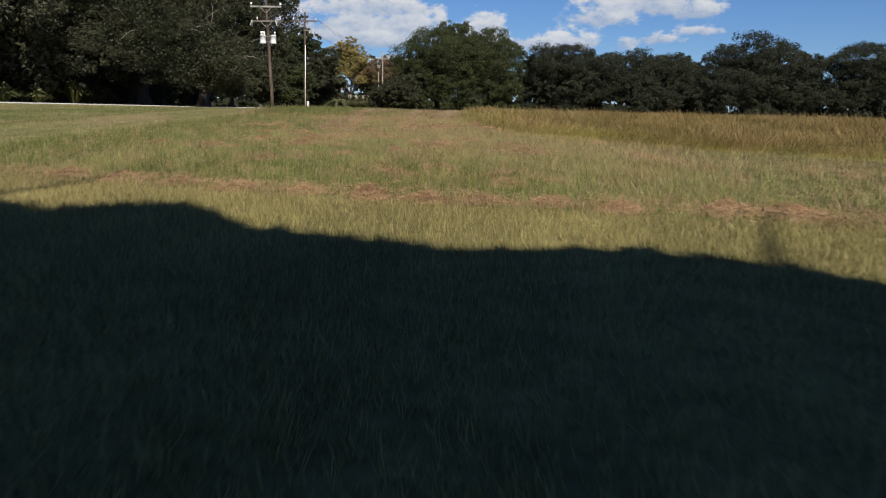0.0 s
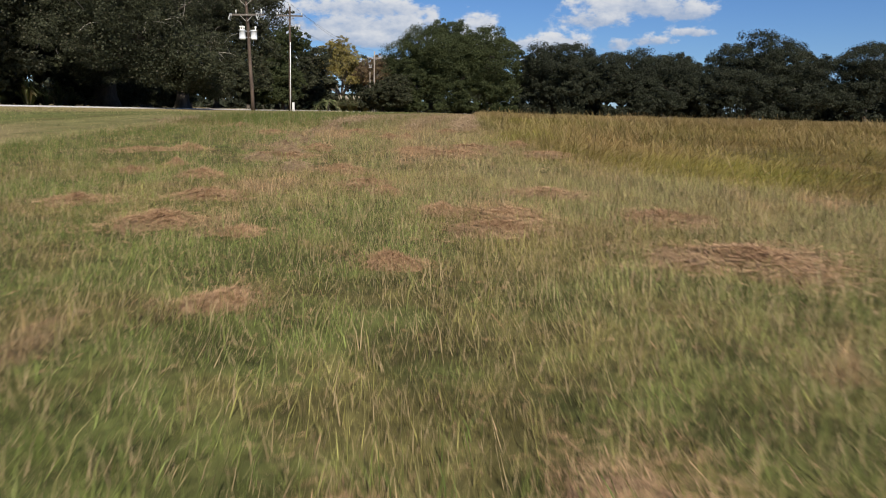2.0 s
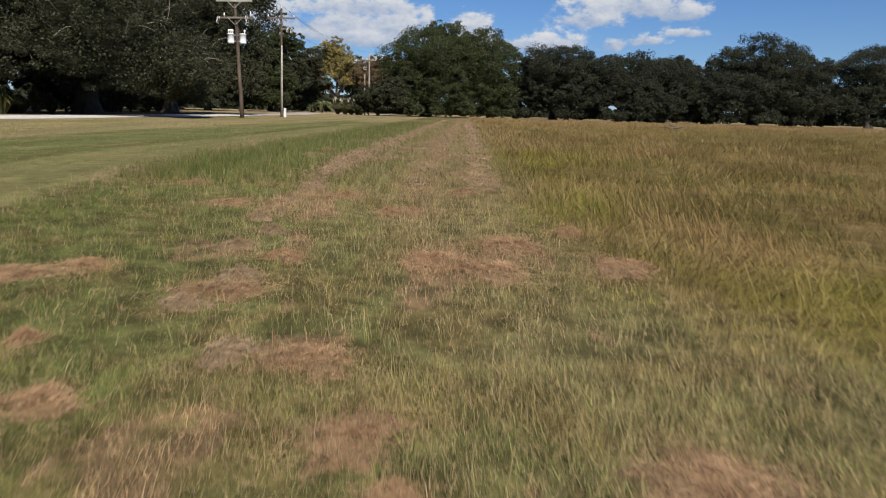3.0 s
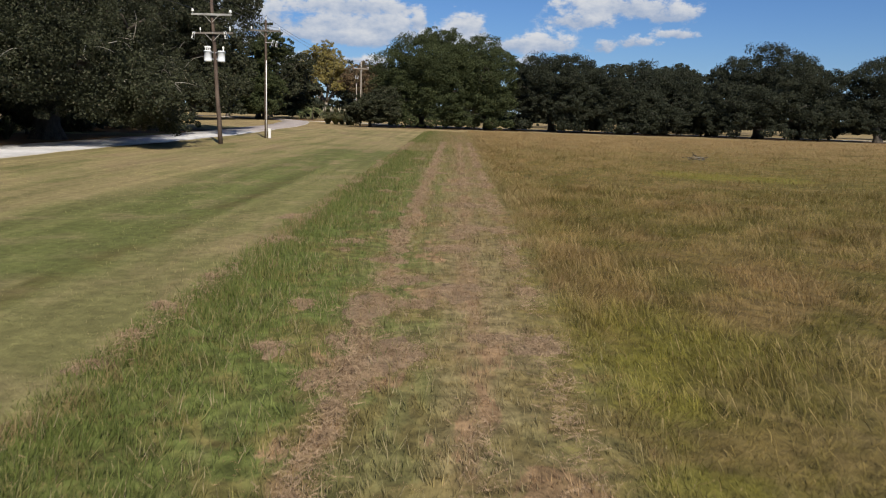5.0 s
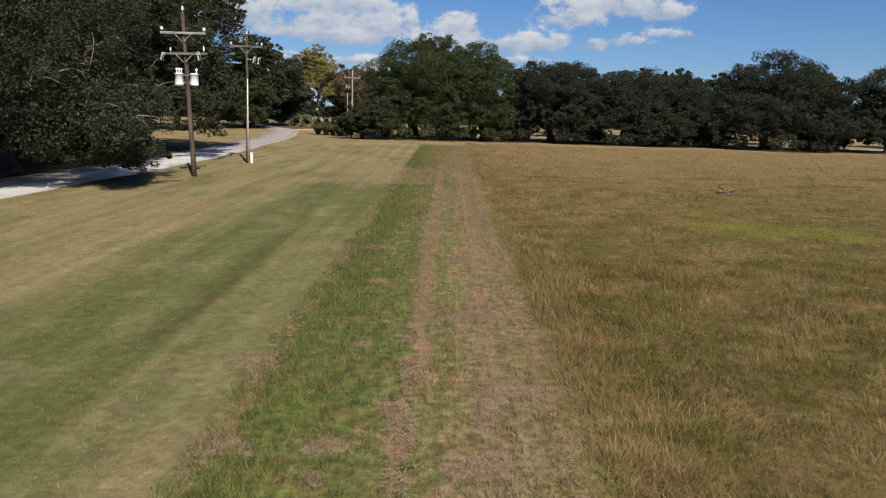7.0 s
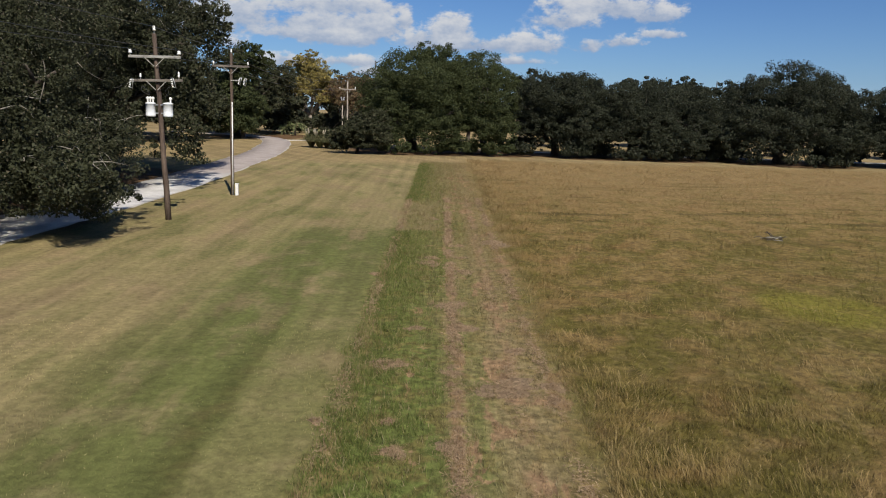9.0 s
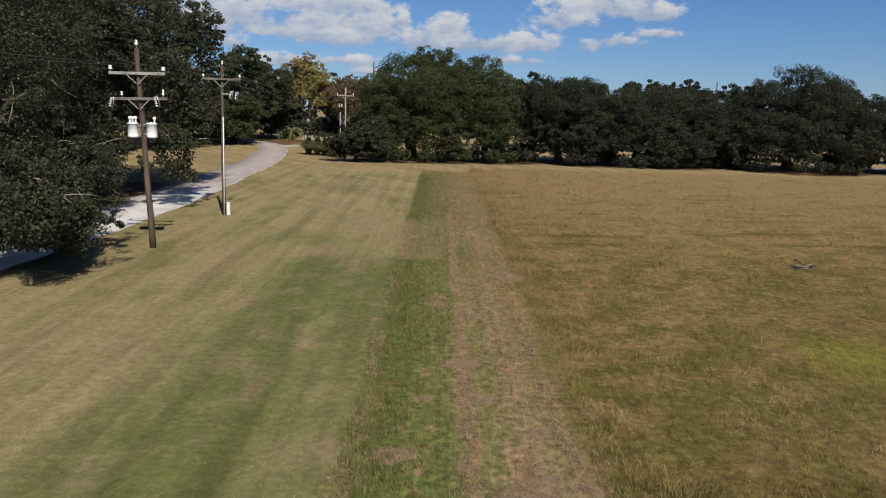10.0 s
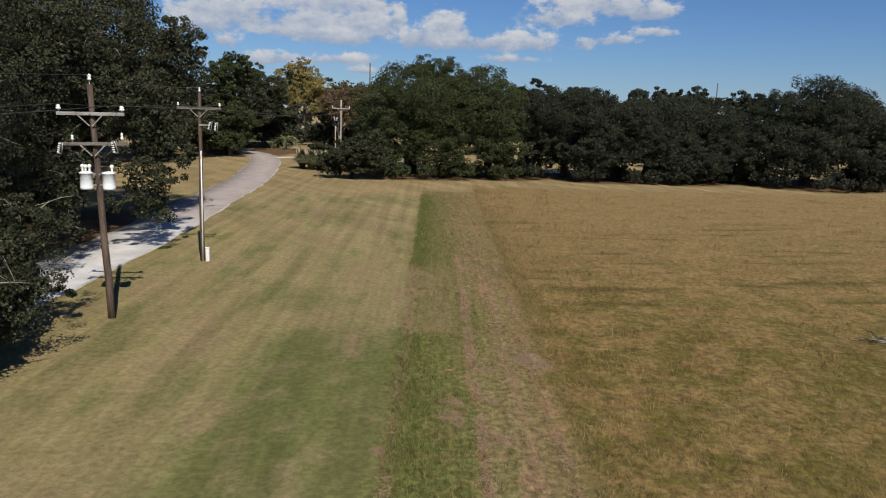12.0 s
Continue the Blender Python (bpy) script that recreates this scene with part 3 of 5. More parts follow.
def lane(name, line, half, lift, mat, rng, thick=0.12, ragged=0.045):
    """A road's slab with slightly ragged edges, its top a little above the ground."""
    c = curve_points(line)
    d = np.gradient(c, axis=0)
    d /= np.linalg.norm(d, axis=1)[:, None]
    side = np.stack([d[:, 1], -d[:, 0]], 1)
    n = len(c)
    hl, hr = half + rng.normal(0, ragged, n), half + rng.normal(0, ragged, n)
    z = land(c[:, 1]) + lift
    l, r = c - side * hl[:, None], c + side * hr[:, None]
    rows = [np.column_stack([l, z - thick]), np.column_stack([l, z]), np.column_stack([c, z + 0.03]), np.column_stack([r, z]), np.column_stack([r, z - thick])]
    v = np.stack(rows, 1).reshape(-1, 3)
    i = np.arange(n * 5).reshape(n, 5)
    f = np.stack([i[:-1, :-1], i[:-1, 1:], i[1:, 1:], i[1:, :-1]], -1).reshape(-1, 4)
    return part(name, mesh_of(name, v, f), mat)


rng = np.random.default_rng(5)
ROAD = [(-21, -60), (-20, -10), (-18.9, 25), (-18.2, 45), (-17.2, 58), (-16.7, 72), (-16.9, 88), (-17.1, 102), (-18.4, 118), (-20.9, 136), (-25.0, 149), (-32, 158), (-48, 166)]
tagged(lane("road", ROAD, 2.05, 0.03, road_mat, rng), "narrow pale park road, bleached concrete turning to grey asphalt", "road", kind="structure")
tagged(lane("road_edge", ROAD, 2.17, 0.015, verge_mat, rng, 0.1, 0.09), "thin pale gravel edge beside the park road", "road edge", kind="structure")
TRACK = [(-20.5, 140.5), (-15, 143), (-6, 136), (6, 129), (18, 126), (34, 125), (60, 124), (90, 122)]
tagged(lane("gravel_track", TRACK, 1.3, 0.02, verge_mat, rng, 0.1, 0.12), "pale gravel track passing behind the oaks", "track", kind="structure")

# ---- grass ----


def blades(name, x, y, tall, wide, lean, rng, mat, label, category, drift=(0.0, 0.0), bent=False, swirl=False, heads=False):
    """Blades of grass at the given places, single pointed leaves, bent ones of two pieces, or stalks that spread into a head."""
    n = len(x)
    turn = rng.uniform(0, 2 * np.pi, n)
    z = land(y) - 0.01
    base = np.stack([x, y, z], 1)
    flat_way = np.stack([np.cos(turn), np.sin(turn), np.zeros(n)], 1)
    fall = rng.uniform(0, 2 * np.pi, n)
    if swirl:
        fall = 2.4 * np.sin(x * 0.9 + 1.7 * np.sin(y * 0.37)) + 2.1 * np.sin(y * 1.1 + 1.3 * np.sin(x * 0.43)) + rng.normal(0, 1.3, n)
    off = np.stack([np.cos(fall), np.sin(fall)], 1) * (lean * rng.uniform(0.5 if swirl else 0.2, 1.0, n))[:, None] + np.array(drift)
    off *= np.minimum(1.0, 0.95 / np.maximum(np.linalg.norm(off, axis=1), 0.01))[:, None]
    tip = base + np.column_stack([off * tall[:, None], tall * np.sqrt(np.clip(1 - (off ** 2).sum(1), 0.06, 1))])
    hw = (wide * 0.5)[:, None] * flat_way
    if bent:
        mid = base + (tip - base) * 0.5 + np.column_stack([-off * 0.18 * tall[:, None], 0.1 * tall])
        v = np.stack([base - hw, base + hw, mid - hw * 0.8, mid + hw * 0.8, tip], 1).reshape(-1, 3)
        k = np.arange(n)[:, None] * 5
        f = np.concatenate([k + np.array([[0, 1, 3]]), k + np.array([[0, 3, 2]]), k + np.array([[2, 3, 4]])])
    elif heads:
        v = np.stack([base, tip - hw, tip + hw], 1).reshape(-1, 3)
        f = np.arange(n * 3).reshape(n, 3)
    else:
        v = np.stack([base - hw, base + hw, tip], 1).reshape(-1, 3)
        f = np.arange(n * 3).reshape(n, 3)
    return tagged(part(name, mesh_of(name, v, f), mat), label, category, kind="stuff")


def clumped(rng, n, x0, x1, y0, y1, size, share=0.6):
    """Places over a rectangle, part of them gathered in tufts."""
    x, y = rng.uniform(x0, x1, n), rng.uniform(y0, y1, n)
    k = int(n * share)
    m = max(k // 14, 1)
    cx, cy = rng.uniform(x0, x1, m), rng.uniform(y0, y1, m)
    i = rng.integers(0, m, k)
    x[:k], y[:k] = cx[i] + rng.normal(0, size, k), cy[i] + rng.normal(0, size, k)
    return x, y


def rough_start(x):
    return 2.62 - 0.27 * x


# short lawn where the flight begins
rng = np.random.default_rng(11)
x, y = clumped(rng, 330000, -2.8, 3.3, -0.35, 3.5, 0.02, 0.5)
keep = (y < rough_start(x) + rng.normal(0, 0.15, len(x))) | (x < left_x(y))
x, y = x[keep], y[keep]
n = len(x)
blades("lawn_grass", x, y, rng.uniform(0.025, 0.07, n), rng.uniform(0.0024, 0.0052, n), np.full(n, 0.85), rng, lawn_blade,
       "short mown yellow-green lawn grass", "grass")
# short lawn along the left of the rough strip
x, y = rng.uniform(-16, 0, 90000), 2 + 36 * rng.uniform(0, 1, 90000) ** 1.4
keep = x < left_x(y) + rng.normal(0, 0.1, len(x))
x, y = x[keep], y[keep]
n = len(x)
blades("lawn_grass", x, y, rng.uniform(0.025, 0.06, n), 0.003 + 0.00028 * y, np.full(n, 0.8), rng, lawn_blade,
       "mown lawn grass, green beside the strip and tan towards the road", "grass")
# rough strip, near part: long bent blades among short dense ones
for count, low, high, thin0, thin1, two in ((56000, 0.05, 0.13, 0.0016, 0.0034, True), (250000, 0.02, 0.09, 0.0018, 0.0042, False), (250000, 0.025, 0.09, 0.0016, 0.0036, False)):
    x, y = clumped(rng, count, -4.2, 5.4, 0.4, 14.5, 0.035, 0.6)
    if low == 0.025:  # the middle of the near strip is the densest
        x, y = 0.2 + (x - 0.6) * 0.5, 2.0 + (y - 0.4) * 0.46
    keep = (y > rough_start(x) + rng.normal(0, 0.12, len(x))) & (x > left_x(y) + 0.1 * rng.normal(0, 1, len(x))) & (x < right_x(y) + 0.2)
    x, y = x[keep], y[keep]
    n = len(x)
    blades("rough_grass", x, y, rng.uniform(low, high, n) * rng.uniform(0.7, 1.2, n), rng.uniform(thin0, thin1, n), np.full(n, 0.85), rng, rough_blade,
           "rough ankle-high grass cut unevenly, green mixed with dry stalks", "grass", (0.02, 0.12), two)
# taller green tufts where the rough grass begins and along its lawn side
m = 900
ty = np.concatenate([rng.uniform(2.5, 4.6, m // 3), rng.uniform(2.8, 15.0, m - m // 3)])
tx = np.concatenate([rng.uniform(-1.6, 1.3, m // 3), left_x(ty[m // 3:]) + 0.2 + np.abs(rng.normal(0, 1.2, m - m // 3))])
i = rng.integers(0, m, 20000)
x, y = tx[i] + rng.normal(0, 0.035, len(i)), ty[i] + rng.normal(0, 0.035, len(i))
keep = y > rough_start(x) + 0.1
x, y = x[keep], y[keep]
n = len(x)
blades("rough_grass", x, y, rng.uniform(0.06, 0.14, n), rng.uniform(0.0016, 0.0034, n), np.full(n, 0.85), rng, green_blade,
       "tufts of tall fresh green grass in the rough strip", "grass", (0.02, 0.1), True)
m = 2600
ty = 14 + 81 * rng.uniform(0, 1, m) ** 1.5
ty = ty[(ty < 52.3) | (ty > 63.5)]
m = len(ty)
tx = left_x(ty) + np.abs(rng.normal(0, 1, m)) * np.where(ty > 58, 0.4, 0.7)
i = rng.integers(0, m, 44000)
x, y = tx[i] + rng.normal(0, 0.10, len(i)), ty[i] + rng.normal(0, 0.12, len(i))
n = len(x)
blades("rough_grass", x, y, rng.uniform(0.06, 0.19, n), 0.004 + 0.00028 * y, np.full(n, 0.85), rng, green_blade,
       "tufts of coarse green grass along the lawn side of the strip", "grass")
# rough strip, far part
x, y = clumped(rng, 210000, -4, 7, 13.5, 98, 0.10, 0.6)
y = 13.5 + np.maximum(y - 13.5, 0) ** 1.35 / 84.5 ** 0.35
keep = (x > left_x(y) + rng.normal(0, 0.12, len(x))) & (x < right_x(y) + 0.2)
x, y = x[keep], y[keep]
n = len(x)
side = np.clip((x - left_x(y)) / (right_x(y) - left_x(y)), 0, 1)
blades("rough_grass", x, y, rng.uniform(0.06, 0.2, n) * (1.15 - 0.5 * side), 0.006 + 0.00025 * y, np.full(n, 0.8), rng, rough_blade_far,
       "uneven strip of rough grass between lawn and meadow", "grass")
# tall field: drooping tufts near the strip, single stalks further off


def swath(n, x_far, y0, y1, px, py, share, per, loose):
    """Places in the field, most of them gathered in tufts, thinner with distance from the strip."""
    y = y0 + (y1 - y0) * rng.uniform(0, 1, n) ** py
    x = right_x(y) - 0.1 + x_far * rng.uniform(0, 1, n) ** px
    k = int(n * share)
    m = k // per
    i = rng.integers(k, n, m)
    j = rng.integers(0, m, k)
    spread = loose + 0.003 * y[i][j]
    x[:k], y[:k] = x[i][j] + rng.normal(0, 1, k) * spread, y[i][j] + rng.normal(0, 1, k) * spread
    keep = (x > right_x(y) + rng.normal(0, 0.12, n)) & (y > 1.5) & (y < 104 + rng.normal(0, 1.0, n))
    return x[keep], y[keep]


def tussock(x, y):
    return 0.78 + 0.36 * np.sin(x * 1.7 + 2 * np.sin(y * 0.6)) * np.sin(y * 1.3 + 2 * np.sin(x * 0.5))


x, y = swath(130000, 15, 5, 34, 1.5, 1.2, 0.75, 26, 0.10)
n = len(x)
far_off = np.hypot(x, y)
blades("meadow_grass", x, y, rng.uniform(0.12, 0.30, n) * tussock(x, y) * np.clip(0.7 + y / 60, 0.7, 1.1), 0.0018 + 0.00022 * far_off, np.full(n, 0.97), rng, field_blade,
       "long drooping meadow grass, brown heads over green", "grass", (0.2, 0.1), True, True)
x, y = swath(350000, 74, 2, 106, 1.9, 1.5, 0.5, 14, 0.12)
n = len(x)
far_off = np.hypot(x, y)
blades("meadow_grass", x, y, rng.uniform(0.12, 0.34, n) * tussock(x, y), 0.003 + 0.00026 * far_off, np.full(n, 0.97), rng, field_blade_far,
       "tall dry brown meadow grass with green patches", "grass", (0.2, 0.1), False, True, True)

# ---- cut hay ----


def hay_heap(rng, r, n, high, thick=0.0013):
    """The two meshes of a heap: a low matted mound with a ragged outline, and the thin crossing stalks over it."""
    ph = rng.uniform(0, 2 * np.pi, 4)

    def reach(a):
        return r * (0.82 + 0.22 * np.sin(2 * a + ph[0]) + 0.16 * np.sin(3 * a + ph[1]) + 0.10 * np.sin(7 * a + ph[2]))

    def swell(a, d):
        return high * np.clip(1 - d ** 2, 0, 1) * (0.62 + 0.3 * np.sin(2 * a + 5 * d + ph[3]) + 0.15 * np.sin(5 * a - 7 * d))

    sides, rings = 22, 5
    ang, rad = np.meshgrid(np.arange(sides) * 2 * np.pi / sides, np.arange(1, rings + 1) / rings)
    jag = 1 + rng.normal(0, 0.13, ang.shape) * rad
    rad = rad * 0.86
    z = swell(ang, rad / 0.86) * 0.7 + rng.normal(0, 0.10 * high, ang.shape)
    z[-1] = -0.03
    mound = np.concatenate([[[0, 0, high * 0.5]], np.stack([np.cos(ang) * reach(ang) * rad * jag, np.sin(ang) * reach(ang) * rad * jag, z], -1).reshape(-1, 3)])
    k = 1 + np.arange(rings * sides).reshape(rings, sides)
    nxt = np.roll(k, -1, axis=1)
    tris = np.concatenate([np.stack([np.zeros(sides, int), k[0], nxt[0]], 1),
                           np.stack([k[:-1], k[1:], nxt[1:]], -1).reshape(-1, 3), np.stack([k[:-1], nxt[1:], nxt[:-1]], -1).reshape(-1, 3)])
    a, d = rng.uniform(0, 2 * np.pi, n), np.abs(rng.normal(0, 0.72, n))
    c = np.stack([np.cos(a) * reach(a) * d, np.sin(a) * reach(a) * d, swell(a, d) * rng.uniform(0.7, 1.25, n) + 0.004], 1)
    way = rng.normal(0, 1, (n, 3)) * np.array([1, 1, 0.35])
    way /= np.linalg.norm(way, axis=1)[:, None]
    half = (rng.uniform(0.008, 0.035, n) * (thick / 0.0013) ** 0.5)[:, None] * way
    up = np.cross(way, rng.normal(0, 1, (n, 3)))
    up *= thick / np.linalg.norm(up, axis=1)[:, None]
    v = np.stack([c - half - up, c - half + up, c + half], 1).reshape(-1, 3)
    v[:, 2] = np.maximum(v[:, 2], 0.0)
    return mesh_of("mat", mound, tris), mesh_of("straw_layer", v, np.arange(n * 3).reshape(n, 3))


# places and half widths: along the edge of the mown lawn, on the near stubble, on the strip
EDGE_HAY = [(-1.75, 3.43, 0.12), (-1.35, 3.27, 0.16), (-0.95, 3.13, 0.1), (-0.57, 2.95, 0.15), (-0.16, 2.83, 0.11), (0.2, 2.68, 0.13), (0.5, 2.59, 0.09),
            (0.8, 2.63, 0.19), (1.16, 2.6, 0.11), (1.47, 2.38, 0.13), (2.01, 2.43, 0.14), (2.33, 2.39, 0.14), (2.8, 2.23, 0.13)]
NEAR_HAY = [(1.0, 3.4, 0.16), (0.95, 3.75, 0.11), (0.25, 3.9, 0.2), (0.55, 4.35, 0.2), (0.17, 4.32, 0.12), (-0.85, 4.8, 0.09), (-0.27, 5.39, 0.07),
            (0.16, 5.84, 0.09), (-1.65, 6.05, 0.13), (1.45, 6.02, 0.18), (-2.26, 6.28, 0.11), (-0.45, 6.3, 0.1), (-0.85, 6.5, 0.14), (0.58, 6.51, 0.18),
            (0.64, 6.8, 0.12), (1.39, 6.87, 0.12), (0.34, 6.92, 0.1), (-1.4, 6.95, 0.18), (-0.84, 7.2, 0.11), (0.05, 7.5, 0.08), (0.96, 7.61, 0.12),
            (-0.1, 7.83, 0.1), (-1.13, 8.02, 0.12), (-1.63, 8.16, 0.12), (-0.3, 8.44, 0.11), (-0.73, 10.1, 0.12), (-2.1, 9.6, 0.14), (0.7, 10.6, 0.14)]
STRIP_HAY = [(-1.14, 16.48, 0.22), (-3.14, 16.65, 0.2), (-0.71, 16.69, 0.24), (-0.47, 17.14, 0.46), (-1.66, 17.21, 0.22), (-0.94, 17.4, 0.28), (0.96, 17.38, 0.38),
             (-3.1, 17.54, 0.16), (0.51, 17.58, 0.42), (-3.15, 18.58, 0.2), (-0.8, 18.76, 0.32), (-1.61, 18.8, 0.26), (-0.27, 18.86, 0.3), (0.25, 19.52, 0.4),
             (1.16, 19.57, 0.26), (-3.03, 20.06, 0.2), (-0.4, 20.11, 0.5), (-0.69, 21.38, 0.2), (-1.45, 22.14, 0.2), (0.33, 22.4, 0.46), (-2.54, 22.9, 0.28),
             (-1.39, 22.91, 0.42), (-0.68, 23.37, 0.18), (0.54, 23.72, 0.36), (-0.63, 23.97, 0.2), (1.25, 24.47, 0.28), (0.81, 24.62, 0.5)]
FAR_HAY = [(-2.8, 25.69, 0.28), (-0.52, 25.77, 0.2), (-1.23, 26.55, 0.28), (-0.46, 26.85, 0.2), (0.88, 28.32, 0.44), (1.48, 28.35, 0.28), (-1.12, 30.91, 0.26),
           (-0.16, 30.98, 0.24), (-1.22, 32.05, 0.2), (-2.47, 32.05, 0.23), (1.95, 33.02, 0.26), (1.17, 33.61, 0.46), (2.09, 33.7, 0.4), (0.06, 34.41, 0.26),
           (-1.26, 34.92, 0.34), (1.64, 35.86, 0.37), (-0.63, 37.55, 0.4), (0.58, 37.59, 0.48), (0.48, 39.78, 0.32), (-1.83, 43.5, 0.33), (1.2, 44.07, 0.42),
           (0.05, 45.37, 0.37), (0.19, 46.38, 0.46), (1.24, 46.48, 0.39), (1.39, 48.9, 0.36), (2.97, 49.69, 0.5), (0.67, 56.39, 0.42)]
rng = np.random.default_rng(21)


def lay_heaps(places, r0, stalks, high, thick, kinds, label, group, mat):
    """Heaps of a few shapes, turned and scaled to their places."""
    made = []
    for k in range(kinds):
        heap = tagged(new("hay_clump"), label, "hay heap", group)
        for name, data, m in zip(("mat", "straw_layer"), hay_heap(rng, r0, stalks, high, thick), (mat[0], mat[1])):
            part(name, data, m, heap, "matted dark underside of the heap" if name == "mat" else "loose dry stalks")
        made.append(heap)
    for k, (hx, hy, r) in enumerate(places):
        m = pose(hx, hy, float(land(hy)) + 0.015, 0, 0, rng.uniform(0, 360)) @ Matrix.Diagonal((1.15 * r / r0, 1.15 * r / r0, rng.uniform(0.8, 1.3), 1))
        if k < kinds:
            made[k].matrix_basis = m
        else:
            copy_thing(made[k % kinds], m)


between = [(rng.uniform(-2.6, 1.4), rng.uniform(8.5, 16.0), rng.uniform(0.08, 0.17)) for k in range(14)]
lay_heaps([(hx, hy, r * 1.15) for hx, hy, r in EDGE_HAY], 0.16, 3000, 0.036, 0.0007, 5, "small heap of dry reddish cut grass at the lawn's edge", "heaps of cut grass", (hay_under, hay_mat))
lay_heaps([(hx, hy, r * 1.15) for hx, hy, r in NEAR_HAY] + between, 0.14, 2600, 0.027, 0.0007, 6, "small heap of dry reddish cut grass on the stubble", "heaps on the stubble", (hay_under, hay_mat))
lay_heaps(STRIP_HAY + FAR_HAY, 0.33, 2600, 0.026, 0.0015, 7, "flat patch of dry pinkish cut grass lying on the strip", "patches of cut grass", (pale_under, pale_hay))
# the thickest windrow, broken into lumps
row = []
y = 8.5
while y < 60:
    row.append((float(left_x(y) + 0.5 * (right_x(y) - left_x(y))) + rng.normal(0, 0.07), y, rng.uniform(0.10, 0.2) * (0.7 + y / 70)))
    y += rng.uniform(0.3, 1.1) * (0.6 + y / 60)
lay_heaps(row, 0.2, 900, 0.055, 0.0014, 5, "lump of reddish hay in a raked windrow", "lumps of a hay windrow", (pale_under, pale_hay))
# loose bits of cut grass over the near stubble
n = 34000
x, y = clumped(rng, n, -3.6, 3.0, 1.0, 15.0, 0.10, 0.7)
x[:8000] = rng.uniform(-2.2, 3.2, 8000)
y[:8000] = rough_start(x[:8000]) + 0.12 + 0.06 * np.sin(x[:8000] * 5) + rng.normal(0, 0.09, 8000)
keep = (x > left_x(y)) & (x < right_x(y)) & (y > rough_start(x) - 0.2)
x, y = x[keep], y[keep]
n = len(x)
way = rng.normal(0, 1, (n, 3)) * np.array([1, 1, 0.25])
way /= np.linalg.norm(way, axis=1)[:, None]
c = np.stack([x, y, land(y) + rng.uniform(0.02, 0.08, n)], 1)
half = rng.uniform(0.008, 0.03, n)[:, None] * way
up = np.cross(way, rng.normal(0, 1, (n, 3)))
up *= 0.0009 / np.linalg.norm(up, axis=1)[:, None]
tagged(part("cut_hay", mesh_of("cut_hay", np.stack([c - half - up, c - half + up, c + half], 1).reshape(-1, 3), np.arange(n * 3).reshape(n, 3)), hay_mat),
       "loose dry bits of cut grass scattered over the stubble", "hay", kind="stuff")
# windrows of cut hay along the strip
n = 50000
lines = rng.choice(4, n, p=(0.4, 0.27, 0.13, 0.2))
y = 13 + 52 * rng.uniform(0, 1, n) ** 1.3
s = np.array([0.50, 0.90, 0.75, 0.03])[lines] + rng.normal(0, 0.022, n)
x = left_x(y) + s * (right_x(y) - left_x(y))
patchy = np.sin(y * 2.3 + lines * 2.0) + np.sin(y * 0.9 + lines) + rng.normal(0, 0.6, n) > -0.1
x, y = x[patchy], y[patchy]
n = len(x)
way = rng.normal(0, 1, (n, 3)) * np.array([1, 1, 0.3])
way /= np.linalg.norm(way, axis=1)[:, None]
c = np.stack([x, y, land(y) + rng.uniform(0.02, 0.10, n)], 1)
half = (rng.uniform(0.02, 0.06, n) * (1 + y * 0.012))[:, None] * way
up = np.cross(way, rng.normal(0, 1, (n, 3)))
up *= (0.0008 + 0.00012 * y)[:, None] / np.linalg.norm(up, axis=1)[:, None]
tagged(part("cut_hay", mesh_of("cut_hay", np.stack([c - half - up, c - half + up, c + half], 1).reshape(-1, 3), np.arange(n * 3).reshape(n, 3)), pale_hay),
       "reddish windrows of cut hay lying along the strip", "hay", kind="stuff")

# ---- trees ----


def sub_lobes(rng, blobs, per_blob, size):
    """Small round masses over the outside of the large ones."""
    out = []
    for (cx, cy, cz, rx, ry, rz), k in zip(blobs, per_blob):
        d = rng.normal(0, 1, (k, 3))
        d /= np.linalg.norm(d, axis=1)[:, None]
        d[:, 2] = np.where(d[:, 2] < -0.55, -d[:, 2], d[:, 2])
        c = np.array([cx, cy, cz]) + d * np.array([rx, ry, rz]) * rng.uniform(0.64, 0.94, k)[:, None]
        r = size * (rx * ry * rz) ** (1 / 3) * rng.uniform(0.55, 1.25, k)
        out.append(np.column_stack([c, r * 1.12, r * 1.12, r * 0.78]))
    return np.concatenate(out)


